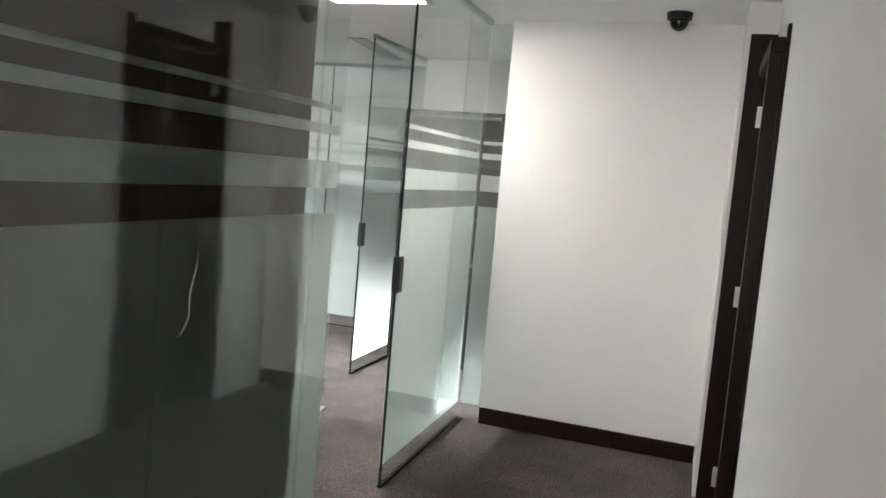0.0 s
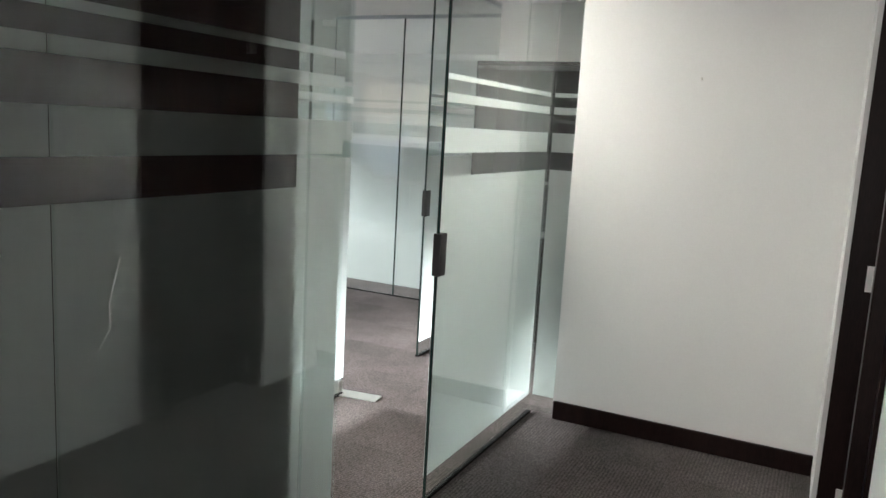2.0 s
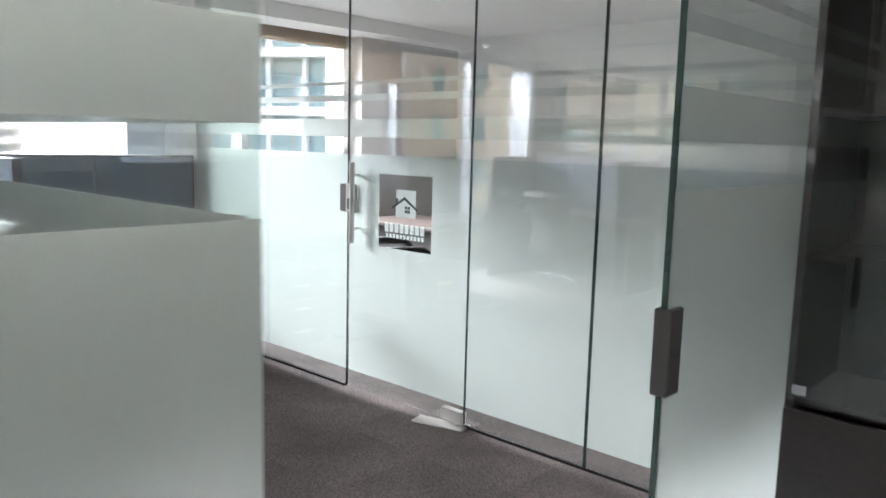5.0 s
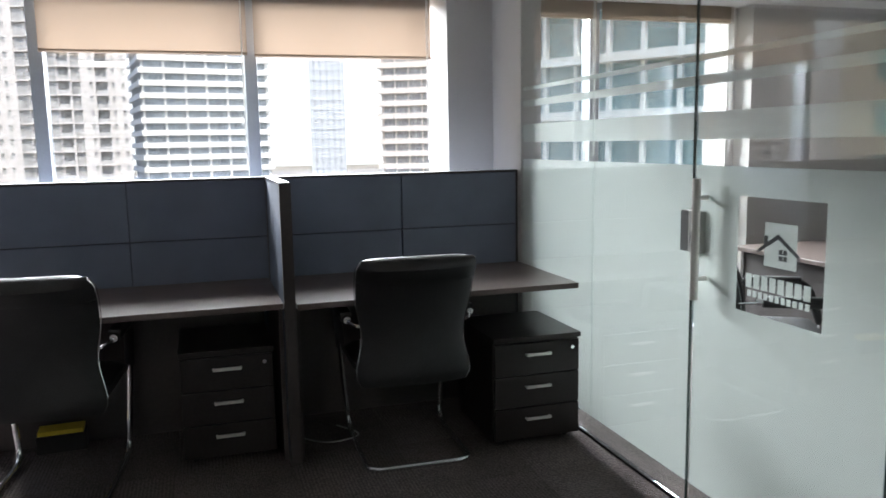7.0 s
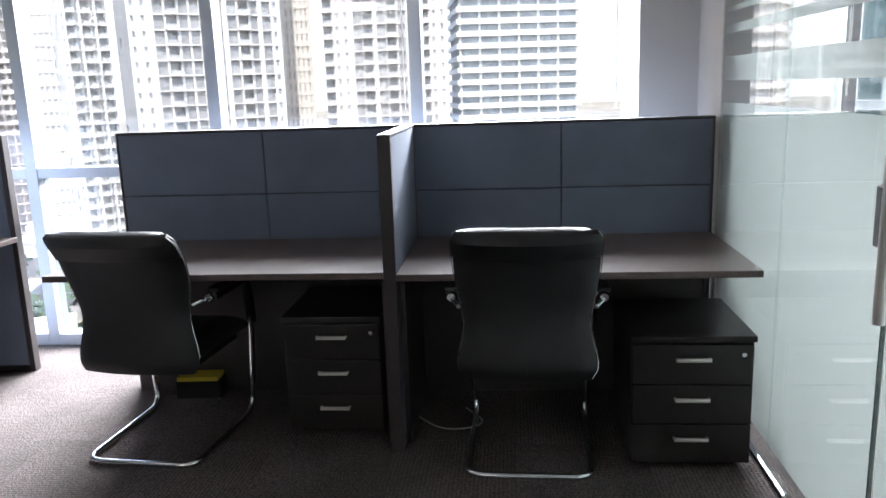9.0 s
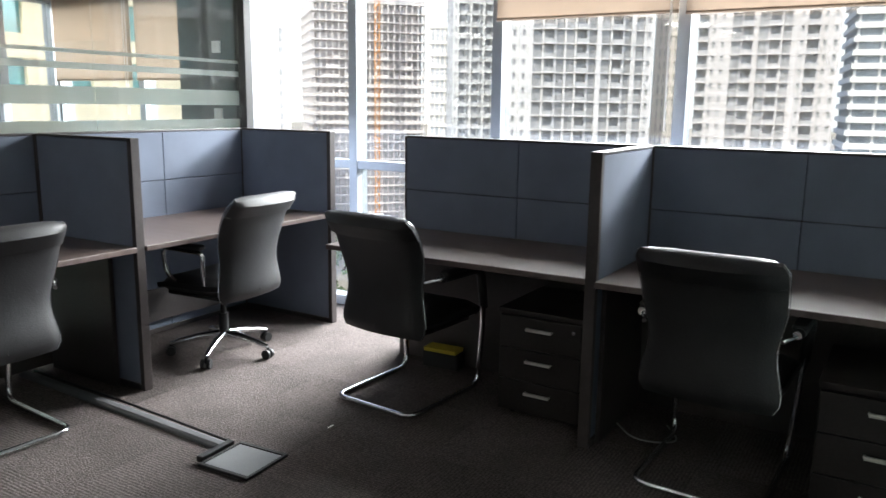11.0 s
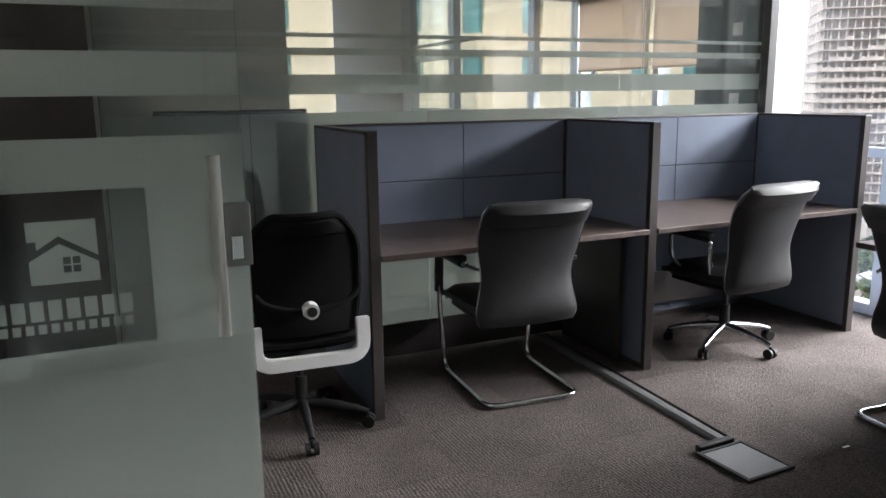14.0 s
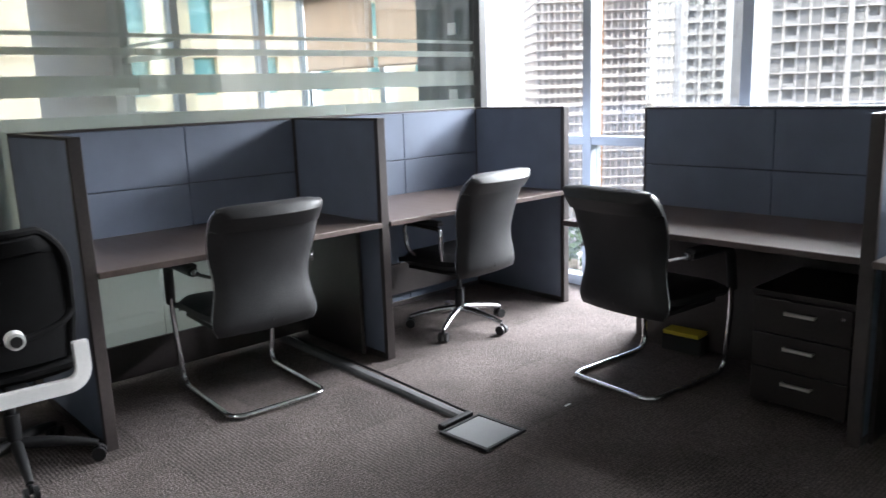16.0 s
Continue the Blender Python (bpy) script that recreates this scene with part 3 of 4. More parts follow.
# ---- workstations ----
def screen(name, axis, c, a, b, z0, z1, label, split=True, group="desk screens", mids=()):
    """An upholstered desk screen: fabric tiles in a dark frame. axis: the one it stands across."""
    s = thing(name, label, "desk screen", group)
    t = 0.025
    def put(a0, a1, g0, g1, th):
        return (c - th, c + th, a0, a1, g0, g1) if axis == "x" else (a0, a1, c - th, c + th, g0, g1)
    e = 0.010 if split else 0.03
    part("frame", boxes(put(a, a + 0.010, z0, z1, t), put(b - e, b, z0, z1, t), put(a + 0.010, b - e, z1 - 0.012, z1, t), put(a + 0.010, b - e, z0, z0 + 0.03, t), bev=0.003), TRIM, s, "dark brown frame")
    part("core", boxes(put(a + 0.011, b - e - 0.001, z0 + 0.031, z1 - 0.013, 0.008)), TRIM, s)
    cuts = [a + 0.010, *mids, b - e]
    rows = [(z0 + 0.032, 0.70), (0.703, 0.963), (0.967, z1 - 0.013)] if split else [(z0 + 0.032, z1 - 0.013)]
    for lo, hi in rows:
        if hi - lo < 0.03:
            continue
        for p, q in zip(cuts, cuts[1:]):
            bm = boxes(put(p + 0.0015, q - 0.0015, lo, hi, t - 0.002), bev=0.004)
            part("fabric_panel", bm, FABRIC, s, "blue-grey fabric panel")
    return s


H = 1.275
screen("desk_screen", "x", -4.28, -1.387, -0.012, 0.0, H, "blue-grey fabric desk screen before the window", mids=(-0.70,))
screen("desk_screen", "x", -4.28, -2.825, -1.417, 0.0, H, "blue-grey fabric desk screen before the window", mids=(-2.1,))
screen("desk_screen", "y", -1.402, -4.25, -3.525, 0.0, H, "blue-grey dividing screen between two window desks", split=False)
screen("desk_screen", "y", -4.325, -2.94, -1.51, 0.62, H, "blue-grey fabric desk screen against the glass wall", mids=(-2.28,))
screen("desk_screen", "y", -4.325, -4.43, -2.98, 0.0, H, "blue-grey fabric desk screen against the glass wall", mids=(-3.76,))
for x in (-1.487, -2.96, -4.452):
    screen("desk_screen", "x", x, -4.35 if x != -2.96 else -4.30, -3.52, 0.0, H, "blue-grey side screen of a desk with dark edge trim", split=False)

screen("desk_screen", "y", -4.53, -1.47, -0.71, 0.0, 1.355, "dark blue-grey desk screen behind the frosted glass", split=False)


def desk(x0, x1, y0, y1, label, legs):
    d = thing("desk", label, "desk", "office desks")
    part("tabletop", boxes((x0, x1, y0, y1, 0.718, 0.745), bev=0.003), LAMINATE, d, "dark brown woodgrain top")
    for row in legs:
        part("support", boxes(row, bev=0.002), TRIM, d)
    return d


desk(-4.254, -3.495, -1.374, -0.012, "dark woodgrain desk top before the window", [(-4.2, -4.17, -1.36, -0.06, 0.0, 0.718), (-4.17, -3.6, -1.374, -1.355, 0.0, 0.718)])
desk(-4.254, -3.535, -2.825, -1.43, "dark woodgrain desk top before the window", [(-4.2, -4.17, -2.8, -1.47, 0.0, 0.718), (-4.17, -3.6, -1.448, -1.43, 0.0, 0.718)])
desk(-2.932, -1.514, -4.298, -3.51, "dark woodgrain desk top between side screens", [(-2.93, -1.516, -4.27, -4.25, 0.02, 0.20), (-2.93, -1.516, -4.27, -4.25, 0.64, 0.718), (-2.925, -2.9, -4.24, -3.7, 0.0, 0.718), (-1.545, -1.52, -4.24, -3.7, 0.0, 0.718)])
desk(-4.424, -2.988, -4.298, -3.51, "dark woodgrain desk top between side screens", [(-4.42, -2.99, -4.2, -4.18, 0.12, 0.32), (-3.02, -2.99, -4.2, -3.6, 0.02, 0.718)])


def pedestal(x, y, w, label):
    """Drawer unit facing +x, its front at x, from y to y + w."""
    p = thing("drawer_unit", label, "drawer unit", "drawer units", at=pose(x, y, 0))
    part("body", boxes((-0.5, -0.02, 0, w, 0.03, 0.505), bev=0.002), CABINET, p)
    part("top", boxes((-0.505, 0.006, -0.004, w + 0.004, 0.507, 0.53), bev=0.003), CABINET, p, "black-brown woodgrain top")
    for i, z in enumerate((0.345, 0.19, 0.035)):
        dr = part("drawer", boxes((-0.019, 0.0, 0.004, w - 0.004, z, z + 0.15), bev=0.003), CABINET, p)
        bm = tube(bmesh.new(), corner([(0.0, w / 2 - 0.06, z + 0.10), (0.022, w / 2 - 0.06, z + 0.10), (0.022, w / 2 + 0.06, z + 0.10), (0.0, w / 2 + 0.06, z + 0.10)], 0.01, 3), 0.005, 8)
        box(bm, 0.016, 0.024, w / 2 - 0.062, w / 2 + 0.062, z + 0.093, z + 0.107)
        part("handle", bm, STEEL, dr, "satin steel bar handle", smooth=True)
    part("key_lock", cyl(bmesh.new(), (0.0, w - 0.04, 0.46), (0.006, w - 0.04, 0.46), 0.009, n=12), CHROME, p, smooth=True)
    for i in (0.05, w - 0.05):
        for k in (-0.45, -0.07):
            part("castor", cyl(bmesh.new(), (k - 0.01, i, 0.016), (k + 0.01, i, 0.016), 0.016, n=10), PLASTIC, p, smooth=True)


pedestal(-3.39, -0.50, 0.44, "black-brown three drawer unit beside the glass wall")
pedestal(-3.66, -1.885, 0.41, "black-brown three drawer unit under a desk")


# ---- chairs (built facing -y, back towards +y) ----
def back_sheet(w, z0, z1, y0, lean, waist=0.075, wrap=0.035):
    def fn(u, v):
        t = (v + 1) / 2
        z = z0 + (z1 - z0) * t
        half = w / 2 * (1 - waist * 1.7 * math.exp(-((t - 0.38) / 0.22) ** 2) - 0.06 * max(0, (t - 0.92) / 0.08) ** 2.5 - 0.10 * max(0, (0.1 - t) / 0.1) ** 2)
        y = y0 + lean * t + 0.045 * math.sin((t - 0.1) * 3.6) * -1 + 0.03 * max(0, (t - 0.8) / 0.2) ** 2
        return Vector((u * half, y - wrap * u * u, z))
    return fn


def seat_sheet(w, z):
    def fn(u, v):
        return Vector((u * w / 2, -0.24 + (v + 1) * 0.225, z - 0.045 * max(0, -v - 0.55) ** 1.5 - 0.012 * (1 - u * u) + 0.02 * max(0, v - 0.5)))
    return fn


def leather_top(c, strip_r=0.003):
    """Seat and high back: a flap over the top, seams, edge piping in chrome for its highlight."""
    back = part("backrest", pad(back_sheet(0.52, 0.37, 0.945, 0.235, 0.10), 0.072, 14, 24), LEATHER, c, "stitched black leather back", smooth=True)
    fn = back_sheet(0.535, 0.37, 0.945, 0.24, 0.10)
    # chrome paints the bright highlight onto the edge piping
    for s in (-1, 1):
        part("piping", tube(bmesh.new(), [fn(s, -1 + 2 * i / 18) for i in range(19)], strip_r, 6), CHROME, back, "thin edge piping, in chrome for its highlight", smooth=True)
    fn = back_sheet(0.50, 0.37, 0.945, 0.266, 0.10)
    part("seam", tube(bmesh.new(), [fn(-0.97 + 1.94 * i / 14, 0.66) for i in range(15)], 0.0045, 6), LEATHER, back, smooth=True)
    part("seam", tube(bmesh.new(), [fn(0, 0.64 - 1.5 * i / 14) for i in range(15)], 0.0028, 6), LEATHER, back, smooth=True)
    flap = back_sheet(0.525, 0.37, 0.945, 0.245, 0.10)
    part("top_flap", pad(lambda u, v: flap(u, 0.84 + v * 0.16), 0.082, 14, 8), LEATHER, back, "padded leather flap along the top", smooth=True)
    part("seat", pad(seat_sheet(0.52, 0.445), 0.105, 10, 10), LEATHER, c, "padded black leather seat", smooth=True)
    part("seat_shell", boxes((-0.225, 0.225, -0.20, 0.20, 0.375, 0.40), bev=0.01), PLASTIC, c, smooth=True)


def cantilever_chair(label, m):
    c = thing("visitor_chair", label, "chair", "cantilever chairs")
    leather_top(c, 0.002)
    bm = bmesh.new()
    for s in (-1, 1):
        x = s * 0.235
        tube(bm, corner([(s * 0.285, 0.125, 0.655), (s * 0.285, -0.20, 0.655), (s * 0.262, -0.27, 0.38), (x, -0.27, 0.014), (x, 0.0, 0.014), (x, 0.30, 0.014), (0, 0.30, 0.014)], 0.075, 6), 0.0135, 12)
    tube(bm, [Vector((-0.235, -0.262, 0.40)), Vector((0.235, -0.262, 0.40))], 0.011, 8)
    part("sled_frame", bm, CHROME, c, "bent chrome tube frame", smooth=True)
    for s in (-1, 1):
        arm = part("armrest", tube(bmesh.new(), corner([(s * 0.285, 0.12, 0.658), (s * 0.285, -0.20, 0.658), (s * 0.265, -0.266, 0.44)], 0.07, 6), 0.023, 14), LEATHER, c, "padded black leather arm sleeve", smooth=True)
        part("arm_pad", boxes((s * 0.285 - 0.026, s * 0.285 + 0.026, -0.17, 0.115, 0.668, 0.69), bev=0.009), LEATHER, arm, smooth=True)
        part("arm_cap", cyl(bmesh.new(), (s * 0.285, 0.118, 0.66), (s * 0.285, 0.15, 0.66), 0.016, n=14), CHROME, c, "chrome arm end", smooth=True)
        part("arm_bracket", tube(bmesh.new(), [Vector((s * 0.285, 0.14, 0.655)), Vector((s * 0.25, 0.22, 0.645))], 0.008, 8), CHROME, c, smooth=True)
    c.matrix_world = m
    return c


def star_base(c, mat, r, turn):
    for k in range(5):
        a = 2 * math.pi * k / 5 + turn
        d = Vector((math.cos(a), math.sin(a), 0))
        bm = bmesh.new()
        tube(bm, [d * 0.02 + Vector((0, 0, 0.115)), d * r * 0.45 + Vector((0, 0, 0.105)), d * r * 0.8 + Vector((0, 0, 0.085)), d * r + Vector((0, 0, 0.068))], [0.024, 0.021, 0.017, 0.013], 10)
        leg = part("base_leg", bm, mat, c, smooth=True)
        side = Vector((-d.y, d.x, 0))
        bm = bmesh.new()
        for s in (-1, 1):
            cyl(bm, d * r + side * s * 0.008 + Vector((0, 0, 0.027)), d * r + side * s * 0.026 + Vector((0, 0, 0.027)), 0.027, n=16)
        cyl(bm, d * r + Vector((0, 0, 0.03)), d * r + Vector((0, 0, 0.066)), 0.009, n=8)
        part("castor", bm, PLASTIC, leg, "black twin-wheel castor", smooth=True)
    part("gas_post", cyl(cyl(bmesh.new(), (0, 0, 0.10), (0, 0, 0.24), 0.028, n=16), (0, 0, 0.24), (0, 0, 0.42), 0.016, n=14), PLASTIC, c, smooth=True)
    part("tilt_box", boxes((-0.08, 0.08, -0.12, 0.10, 0.395, 0.425), bev=0.01), PLASTIC, c)


def swivel_chair(label, m):
    c = thing("swivel_chair", label, "chair")
    leather_top(c)
    star_base(c, CHROME, 0.30, 0.41)
    for s in (-1, 1):
        x = s * 0.265
        bm = tube(bmesh.new(), corner([(x - s * 0.03, 0.10, 0.43), (x, 0.11, 0.55), (x, 0.12, 0.645), (x, -0.18, 0.655), (x - s * 0.01, -0.17, 0.50), (x - s * 0.04, -0.08, 0.43)], 0.05, 5), 0.013, 10)
        arm = part("arm_frame", bm, CHROME, c, "bent chrome arm", smooth=True)
        part("arm_pad", boxes((x - 0.025, x + 0.025, -0.17, 0.12, 0.663, 0.69), bev=0.011), LEATHER, arm, "black arm pad", smooth=True)
    c.matrix_world = m


def mesh_chair(label, m):
    c = thing("task_chair", label, "chair")
    def fn(u, v):
        t = (v + 1) / 2
        half = 0.222 * (1 - 0.42 * max(0, (t - 0.62) / 0.38) ** 2.6 - 0.10 * max(0, (0.35 - t) / 0.35))
        return Vector((u * half, 0.215 + 0.05 * t - 0.03 * math.sin(t * 3) - 0.035 * u * u, 0.475 + 0.49 * t))
    back = part("backrest", pad(fn, 0.014, 10, 14), MESHBLACK, c, "black mesh back", smooth=True)
    rim = [fn(-1, -1 + 2 * i / 12) for i in range(13)] + [fn(-1 + 2 * i / 8, 1) for i in range(1, 8)] + [fn(1, 1 - 2 * i / 12) for i in range(13)]
    part("back_frame", tube(bmesh.new(), rounded(rim, 2), 0.017, 8), MESHBLACK, back, smooth=True)
    part("top_pad", pad(lambda u, v: fn(u * 0.93, 0.82 + v * 0.15), 0.035, 10, 6), MESHBLACK, back, smooth=True)
    bow = [(-0.205, 0.255, 0.67), (-0.17, 0.272, 0.63), (-0.06, 0.29, 0.60), (0.06, 0.29, 0.60), (0.17, 0.272, 0.63), (0.205, 0.255, 0.67)]
    part("lumbar_bow", tube(bmesh.new(), rounded(bow, 3), 0.013, 8), MESHBLACK, back, smooth=True)
    bm = cyl(bmesh.new(), (0, 0.285, 0.605), (0, 0.325, 0.605), 0.034, 0.030, n=24)
    kn = part("lumbar_knob", bm, GREYPL, back, "grey ring knob", smooth=True)
    part("knob_cap", cyl(bmesh.new(), (0, 0.325, 0.605), (0, 0.332, 0.605), 0.020, n=20), PLASTIC, kn, smooth=True)
    bm = bmesh.new()
    pts = corner([(-0.215, 0.255, 0.545), (-0.215, 0.27, 0.388), (0.215, 0.27, 0.388), (0.215, 0.255, 0.545)], 0.085, 8)
    prof = [(-0.014, -0.028), (0.014, -0.028), (0.014, 0.028), (-0.014, 0.028)]
    rings = []
    for i, p in enumerate(pts):
        d = (pts[min(i + 1, len(pts) - 1)] - pts[max(0, i - 1)]).normalized()
        out = Vector((0, 1, 0))
        s = d.cross(out).normalized()
        rings.append([bm.verts.new(p + out * q[0] + s * q[1]) for q in prof])
    for r0, r1 in zip(rings, rings[1:]):
        for k in range(4):
            bm.faces.new((r0[k], r0[(k + 1) % 4], r1[(k + 1) % 4], r1[k]))
    bm.faces.new(rings[0]); bm.faces.new(rings[-1])
    bmesh.ops.recalc_face_normals(bm, faces=bm.faces)
    bmesh.ops.bevel(bm, geom=list(bm.edges), offset=0.004, segments=2, affect="EDGES")
    part("back_bracket", bm, GREYPL, c, "pale grey plastic U-shaped bracket", smooth=True)
    part("seat", pad(seat_sheet(0.46, 0.44), 0.07, 10, 10), MESHBLACK, c, "black fabric seat", smooth=True)
    part("spine", boxes((-0.04, 0.04, 0.05, 0.27, 0.385, 0.41), bev=0.01), PLASTIC, c)
    star_base(c, PLASTIC, 0.29, 0.25)
    c.matrix_world = m


cantilever_chair("black leather cantilever chair with chrome sled frame", pose(-2.225, -3.69, 0, 0, 0, -4))
cantilever_chair("black leather cantilever chair before a window desk", pose(-3.675, -2.395, 0, 0, 0, -95))
cantilever_chair("black leather cantilever chair before a window desk", pose(-3.61, -0.872, 0, 0, 0, -92))
swivel_chair("black leather swivel chair with chrome star base", pose(-3.61, -3.665, 0, 0, 0, 4))
mesh_chair("black mesh task chair with pale grey back bracket", pose(-1.16, -3.61, 0, 0, 0, -3))

# ---- floor things ----
fb = thing("floor_box", "open metal floor socket box with lifted black collar", "floor box", at=pose(-2.637, -2.528, 0, 0, 0, 3))
part("lid", boxes((-0.105, 0.105, -0.115, 0.115, 0.004, 0.011), bev=0.002), surface("dull_metal_lid", (0.17, 0.175, 0.185), 0.6, metal=0.2, var=0.08, scale=9, fine=160, bump=0.05), fb, "dull metal lid")
part("rim", boxes((-0.125, -0.106, -0.13, 0.13, 0.002, 0.014), (0.106, 0.125, -0.13, 0.13, 0.002, 0.014), (-0.106, 0.106, 0.116, 0.13, 0.002, 0.014), (-0.106, 0.106, -0.13, -0.116, 0.002, 0.014), bev=0.002), PLASTIC, fb, "black plastic rim")
part("cable_exit", boxes((-0.09, 0.10, -0.165, -0.132, 0.002, 0.03), bev=0.006), PLASTIC, fb)
tr = thing("cable_cover", "grey rubber cable cover strip across the carpet", "cable cover")
bm = bmesh.new()
pa, pb = Vector((-2.745, -4.25, 0.004)), Vector((-2.685, -2.70, 0.004))
d = (pb - pa).normalized(); sd = Vector((-d.y, d.x, 0))
prof = [(-0.036, 0), (-0.03, 0.008), (-0.015, 0.016), (0.015, 0.016), (0.03, 0.008), (0.036, 0)]
ra, rb = [[bm.verts.new(p + sd * q[0] + Vector((0, 0, q[1]))) for q in prof] for p in (pa, pb)]
for i in range(6):
    bm.faces.new((ra[i], ra[(i + 1) % 6], rb[(i + 1) % 6], rb[i]))
bm.faces.new(ra); bm.faces.new(rb)
bmesh.ops.recalc_face_normals(bm, faces=bm.faces)
part("strip", bm, RUBBER, tr, smooth=False)
bm = tube(bmesh.new(), [pa + sd * 0.05 + Vector((0, 0, 0.006)), pa.lerp(pb, 0.5) + sd * 0.058 + Vector((0, 0, 0.006)), pb + sd * 0.045 + Vector((0, 0, 0.006))], 0.006, 8)
part("cable", bm, PLASTIC, tr, "black cable alongside", smooth=True)
yb = thing("adapter_box", "black power adapter with yellow card under the desk", "adapter", at=pose(-4.10, -2.45, 0, 0, 0, 3))
part("housing", boxes((-0.05, 0.05, -0.11, 0.11, 0.002, 0.092), bev=0.006), PLASTIC, yb)
part("card", boxes((-0.045, 0.056, -0.10, 0.10, 0.093, 0.115), bev=0.003), YELLOW, yb, "yellow card")
pw = tagged(part("paper_scrap", boxes((-0.018, 0.018, -0.004, 0.004, 0.001, 0.003)), WHITEPL), "tiny white scrap of paper on the carpet", "paper scrap")
pw.location = (-3.1, -2.45, 0.002)
cb = thing("loose_cable", "thin grey cable lying under the desk", "cable")
part("cable", tube(bmesh.new(), rounded([(-3.85, -1.36, 0.01), (-3.72, -1.25, 0.008), (-3.68, -1.12, 0.03), (-3.80, -1.05, 0.008), (-3.95, -1.15, 0.006)], 3), 0.004, 6), LOCKGREY, cb, smooth=True)

# ---- inner passage ----
lm, ln, ll = nodes_of("lit_diffuser")
ln.remove(ln["Principled BSDF"])
em = ln.new("ShaderNodeEmission")
em.inputs[0].default_value, em.inputs[1].default_value = (1.0, 0.95, 0.88, 1), 6.0
ll.new(em.outputs[0], ln["Material Output"].inputs[0])
lp = thing("ceiling_light", "lit square ceiling light panel in the passage", "ceiling light", at=pose(0.53, -2.75, TOP))
part("frame", boxes((-0.30, -0.275, -0.30, 0.30, -0.012, -0.001), (0.275, 0.30, -0.30, 0.30, -0.012, -0.001), (-0.275, 0.275, -0.30, -0.275, -0.012, -0.001), (-0.275, 0.275, 0.275, 0.30, -0.012, -0.001), bev=0.002), WHITEPL, lp)
part("diffuser", boxes((-0.274, 0.274, -0.274, 0.274, -0.008, -0.002)), lm, lp, "glowing opal diffuser")

cab = thing("display_cabinet", "tall dark cabinet with glazed upper doors", "cabinet", at=pose(0.09, -0.86, 0))
part("carcass", boxes((0, 0.02, 0, 0.38, 0, 2.0), (0.78, 0.80, 0, 0.38, 0, 2.0), (0.02, 0.78, 0, 0.38, 1.97, 2.0), (0.02, 0.78, 0, 0.38, 0.0, 0.05), (0.02, 0.78, 0.36, 0.38, 0.05, 1.97), bev=0.002), CABINET, cab)
for z in (0.78, 1.15, 1.5):
    part("shelf", boxes((0.021, 0.779, 0.03, 0.355, z, z + 0.02)), CABINET, cab)
for i in (0, 1):
    part("lower_door", boxes((0.004 + i * 0.398, 0.398 + i * 0.398, -0.02, -0.001, 0.06, 0.78), bev=0.002), CABINET, cab)
    gd = part("glass_door", boxes((0.006 + i * 0.398, 0.396 + i * 0.398, -0.012, -0.006, 0.80, 1.985)), GLASS, cab, "clear glass door", shadow=False)
    part("hinge_clip", boxes((0.02 + i * 0.72, 0.055 + i * 0.72, -0.018, -0.002, 1.94, 1.965), bev=0.002), CHROME, gd, "small chrome clip")
    part("hinge_clip", boxes((0.02 + i * 0.72, 0.055 + i * 0.72, -0.018, -0.002, 0.82, 0.845), bev=0.002), CHROME, gd)
vent = thing("ceiling_vent", "white linear slot air diffuser in the ceiling", "air vent", at=pose(-0.21, -0.83, TOP, 0, 0, 6))
part("frame", boxes((-0.09, -0.075, -0.5, 0.5, -0.008, 0), (0.075, 0.09, -0.5, 0.5, -0.008, 0), bev=0.002), WHITEPL, vent)
part("backing", boxes((-0.074, 0.074, -0.5, 0.5, -0.003, -0.001)), PLASTIC, vent)
for i in range(4):
    part("slat", boxes((-0.06 + i * 0.036, -0.05 + i * 0.036, -0.495, 0.495, -0.012, -0.0035)), WHITEPL, vent)


for x, y in ((0.5, -1.75), (-1.9, -5.6), (-3.3, -2.2)):
    sp = thing("sprinkler", "small chrome ceiling sprinkler head", "sprinkler", "sprinklers", at=pose(x, y, TOP))
    part("rosette", cyl(bmesh.new(), (0, 0, -0.012), (0, 0, 0), 0.035, 0.04, n=20), WHITEPL, sp, smooth=True)
    part("head", cyl(bmesh.new(), (0, 0, -0.05), (0, 0, -0.012), 0.012, n=10), CHROME, sp, smooth=True)
    part("deflector", cyl(bmesh.new(), (0, 0, -0.054), (0, 0, -0.05), 0.018, n=14), CHROME, sp, smooth=True)

for z in (1.84, 1.36):
    sw = thing("wall_switch", "white switch plate on the dark grey column", "light switch", "switch plates", at=pose(-4.60, -4.70, z, 0, 0, -90))
    part("plate", boxes((-0.043, 0.043, 0.0, 0.009, -0.043, 0.043), bev=0.003), WHITEPL, sw)
    part("rocker", boxes((-0.014, 0.014, 0.0095, 0.014, -0.02, 0.02), bev=0.002), WHITEPL, sw)

# ---- neighbouring offices ----
desk(-4.3, -2.7, 1.5, 2.2, "dark desk in the neighbouring office", [(-4.28, -4.25, 1.55, 2.15, 0.0, 0.718), (-2.75, -2.72, 1.55, 2.15, 0.0, 0.718), (-4.25, -2.75, 1.56, 1.58, 0.2, 0.7)])
cantilever_chair("black leather cantilever chair in the neighbouring office", pose(-3.3, 1.0, 0, 0, 0, 150))

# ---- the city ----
# Distance haze painted in: mixes a facade colour toward pale sky grey.
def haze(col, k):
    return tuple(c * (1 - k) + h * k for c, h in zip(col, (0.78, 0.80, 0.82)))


GROUND = -44.0


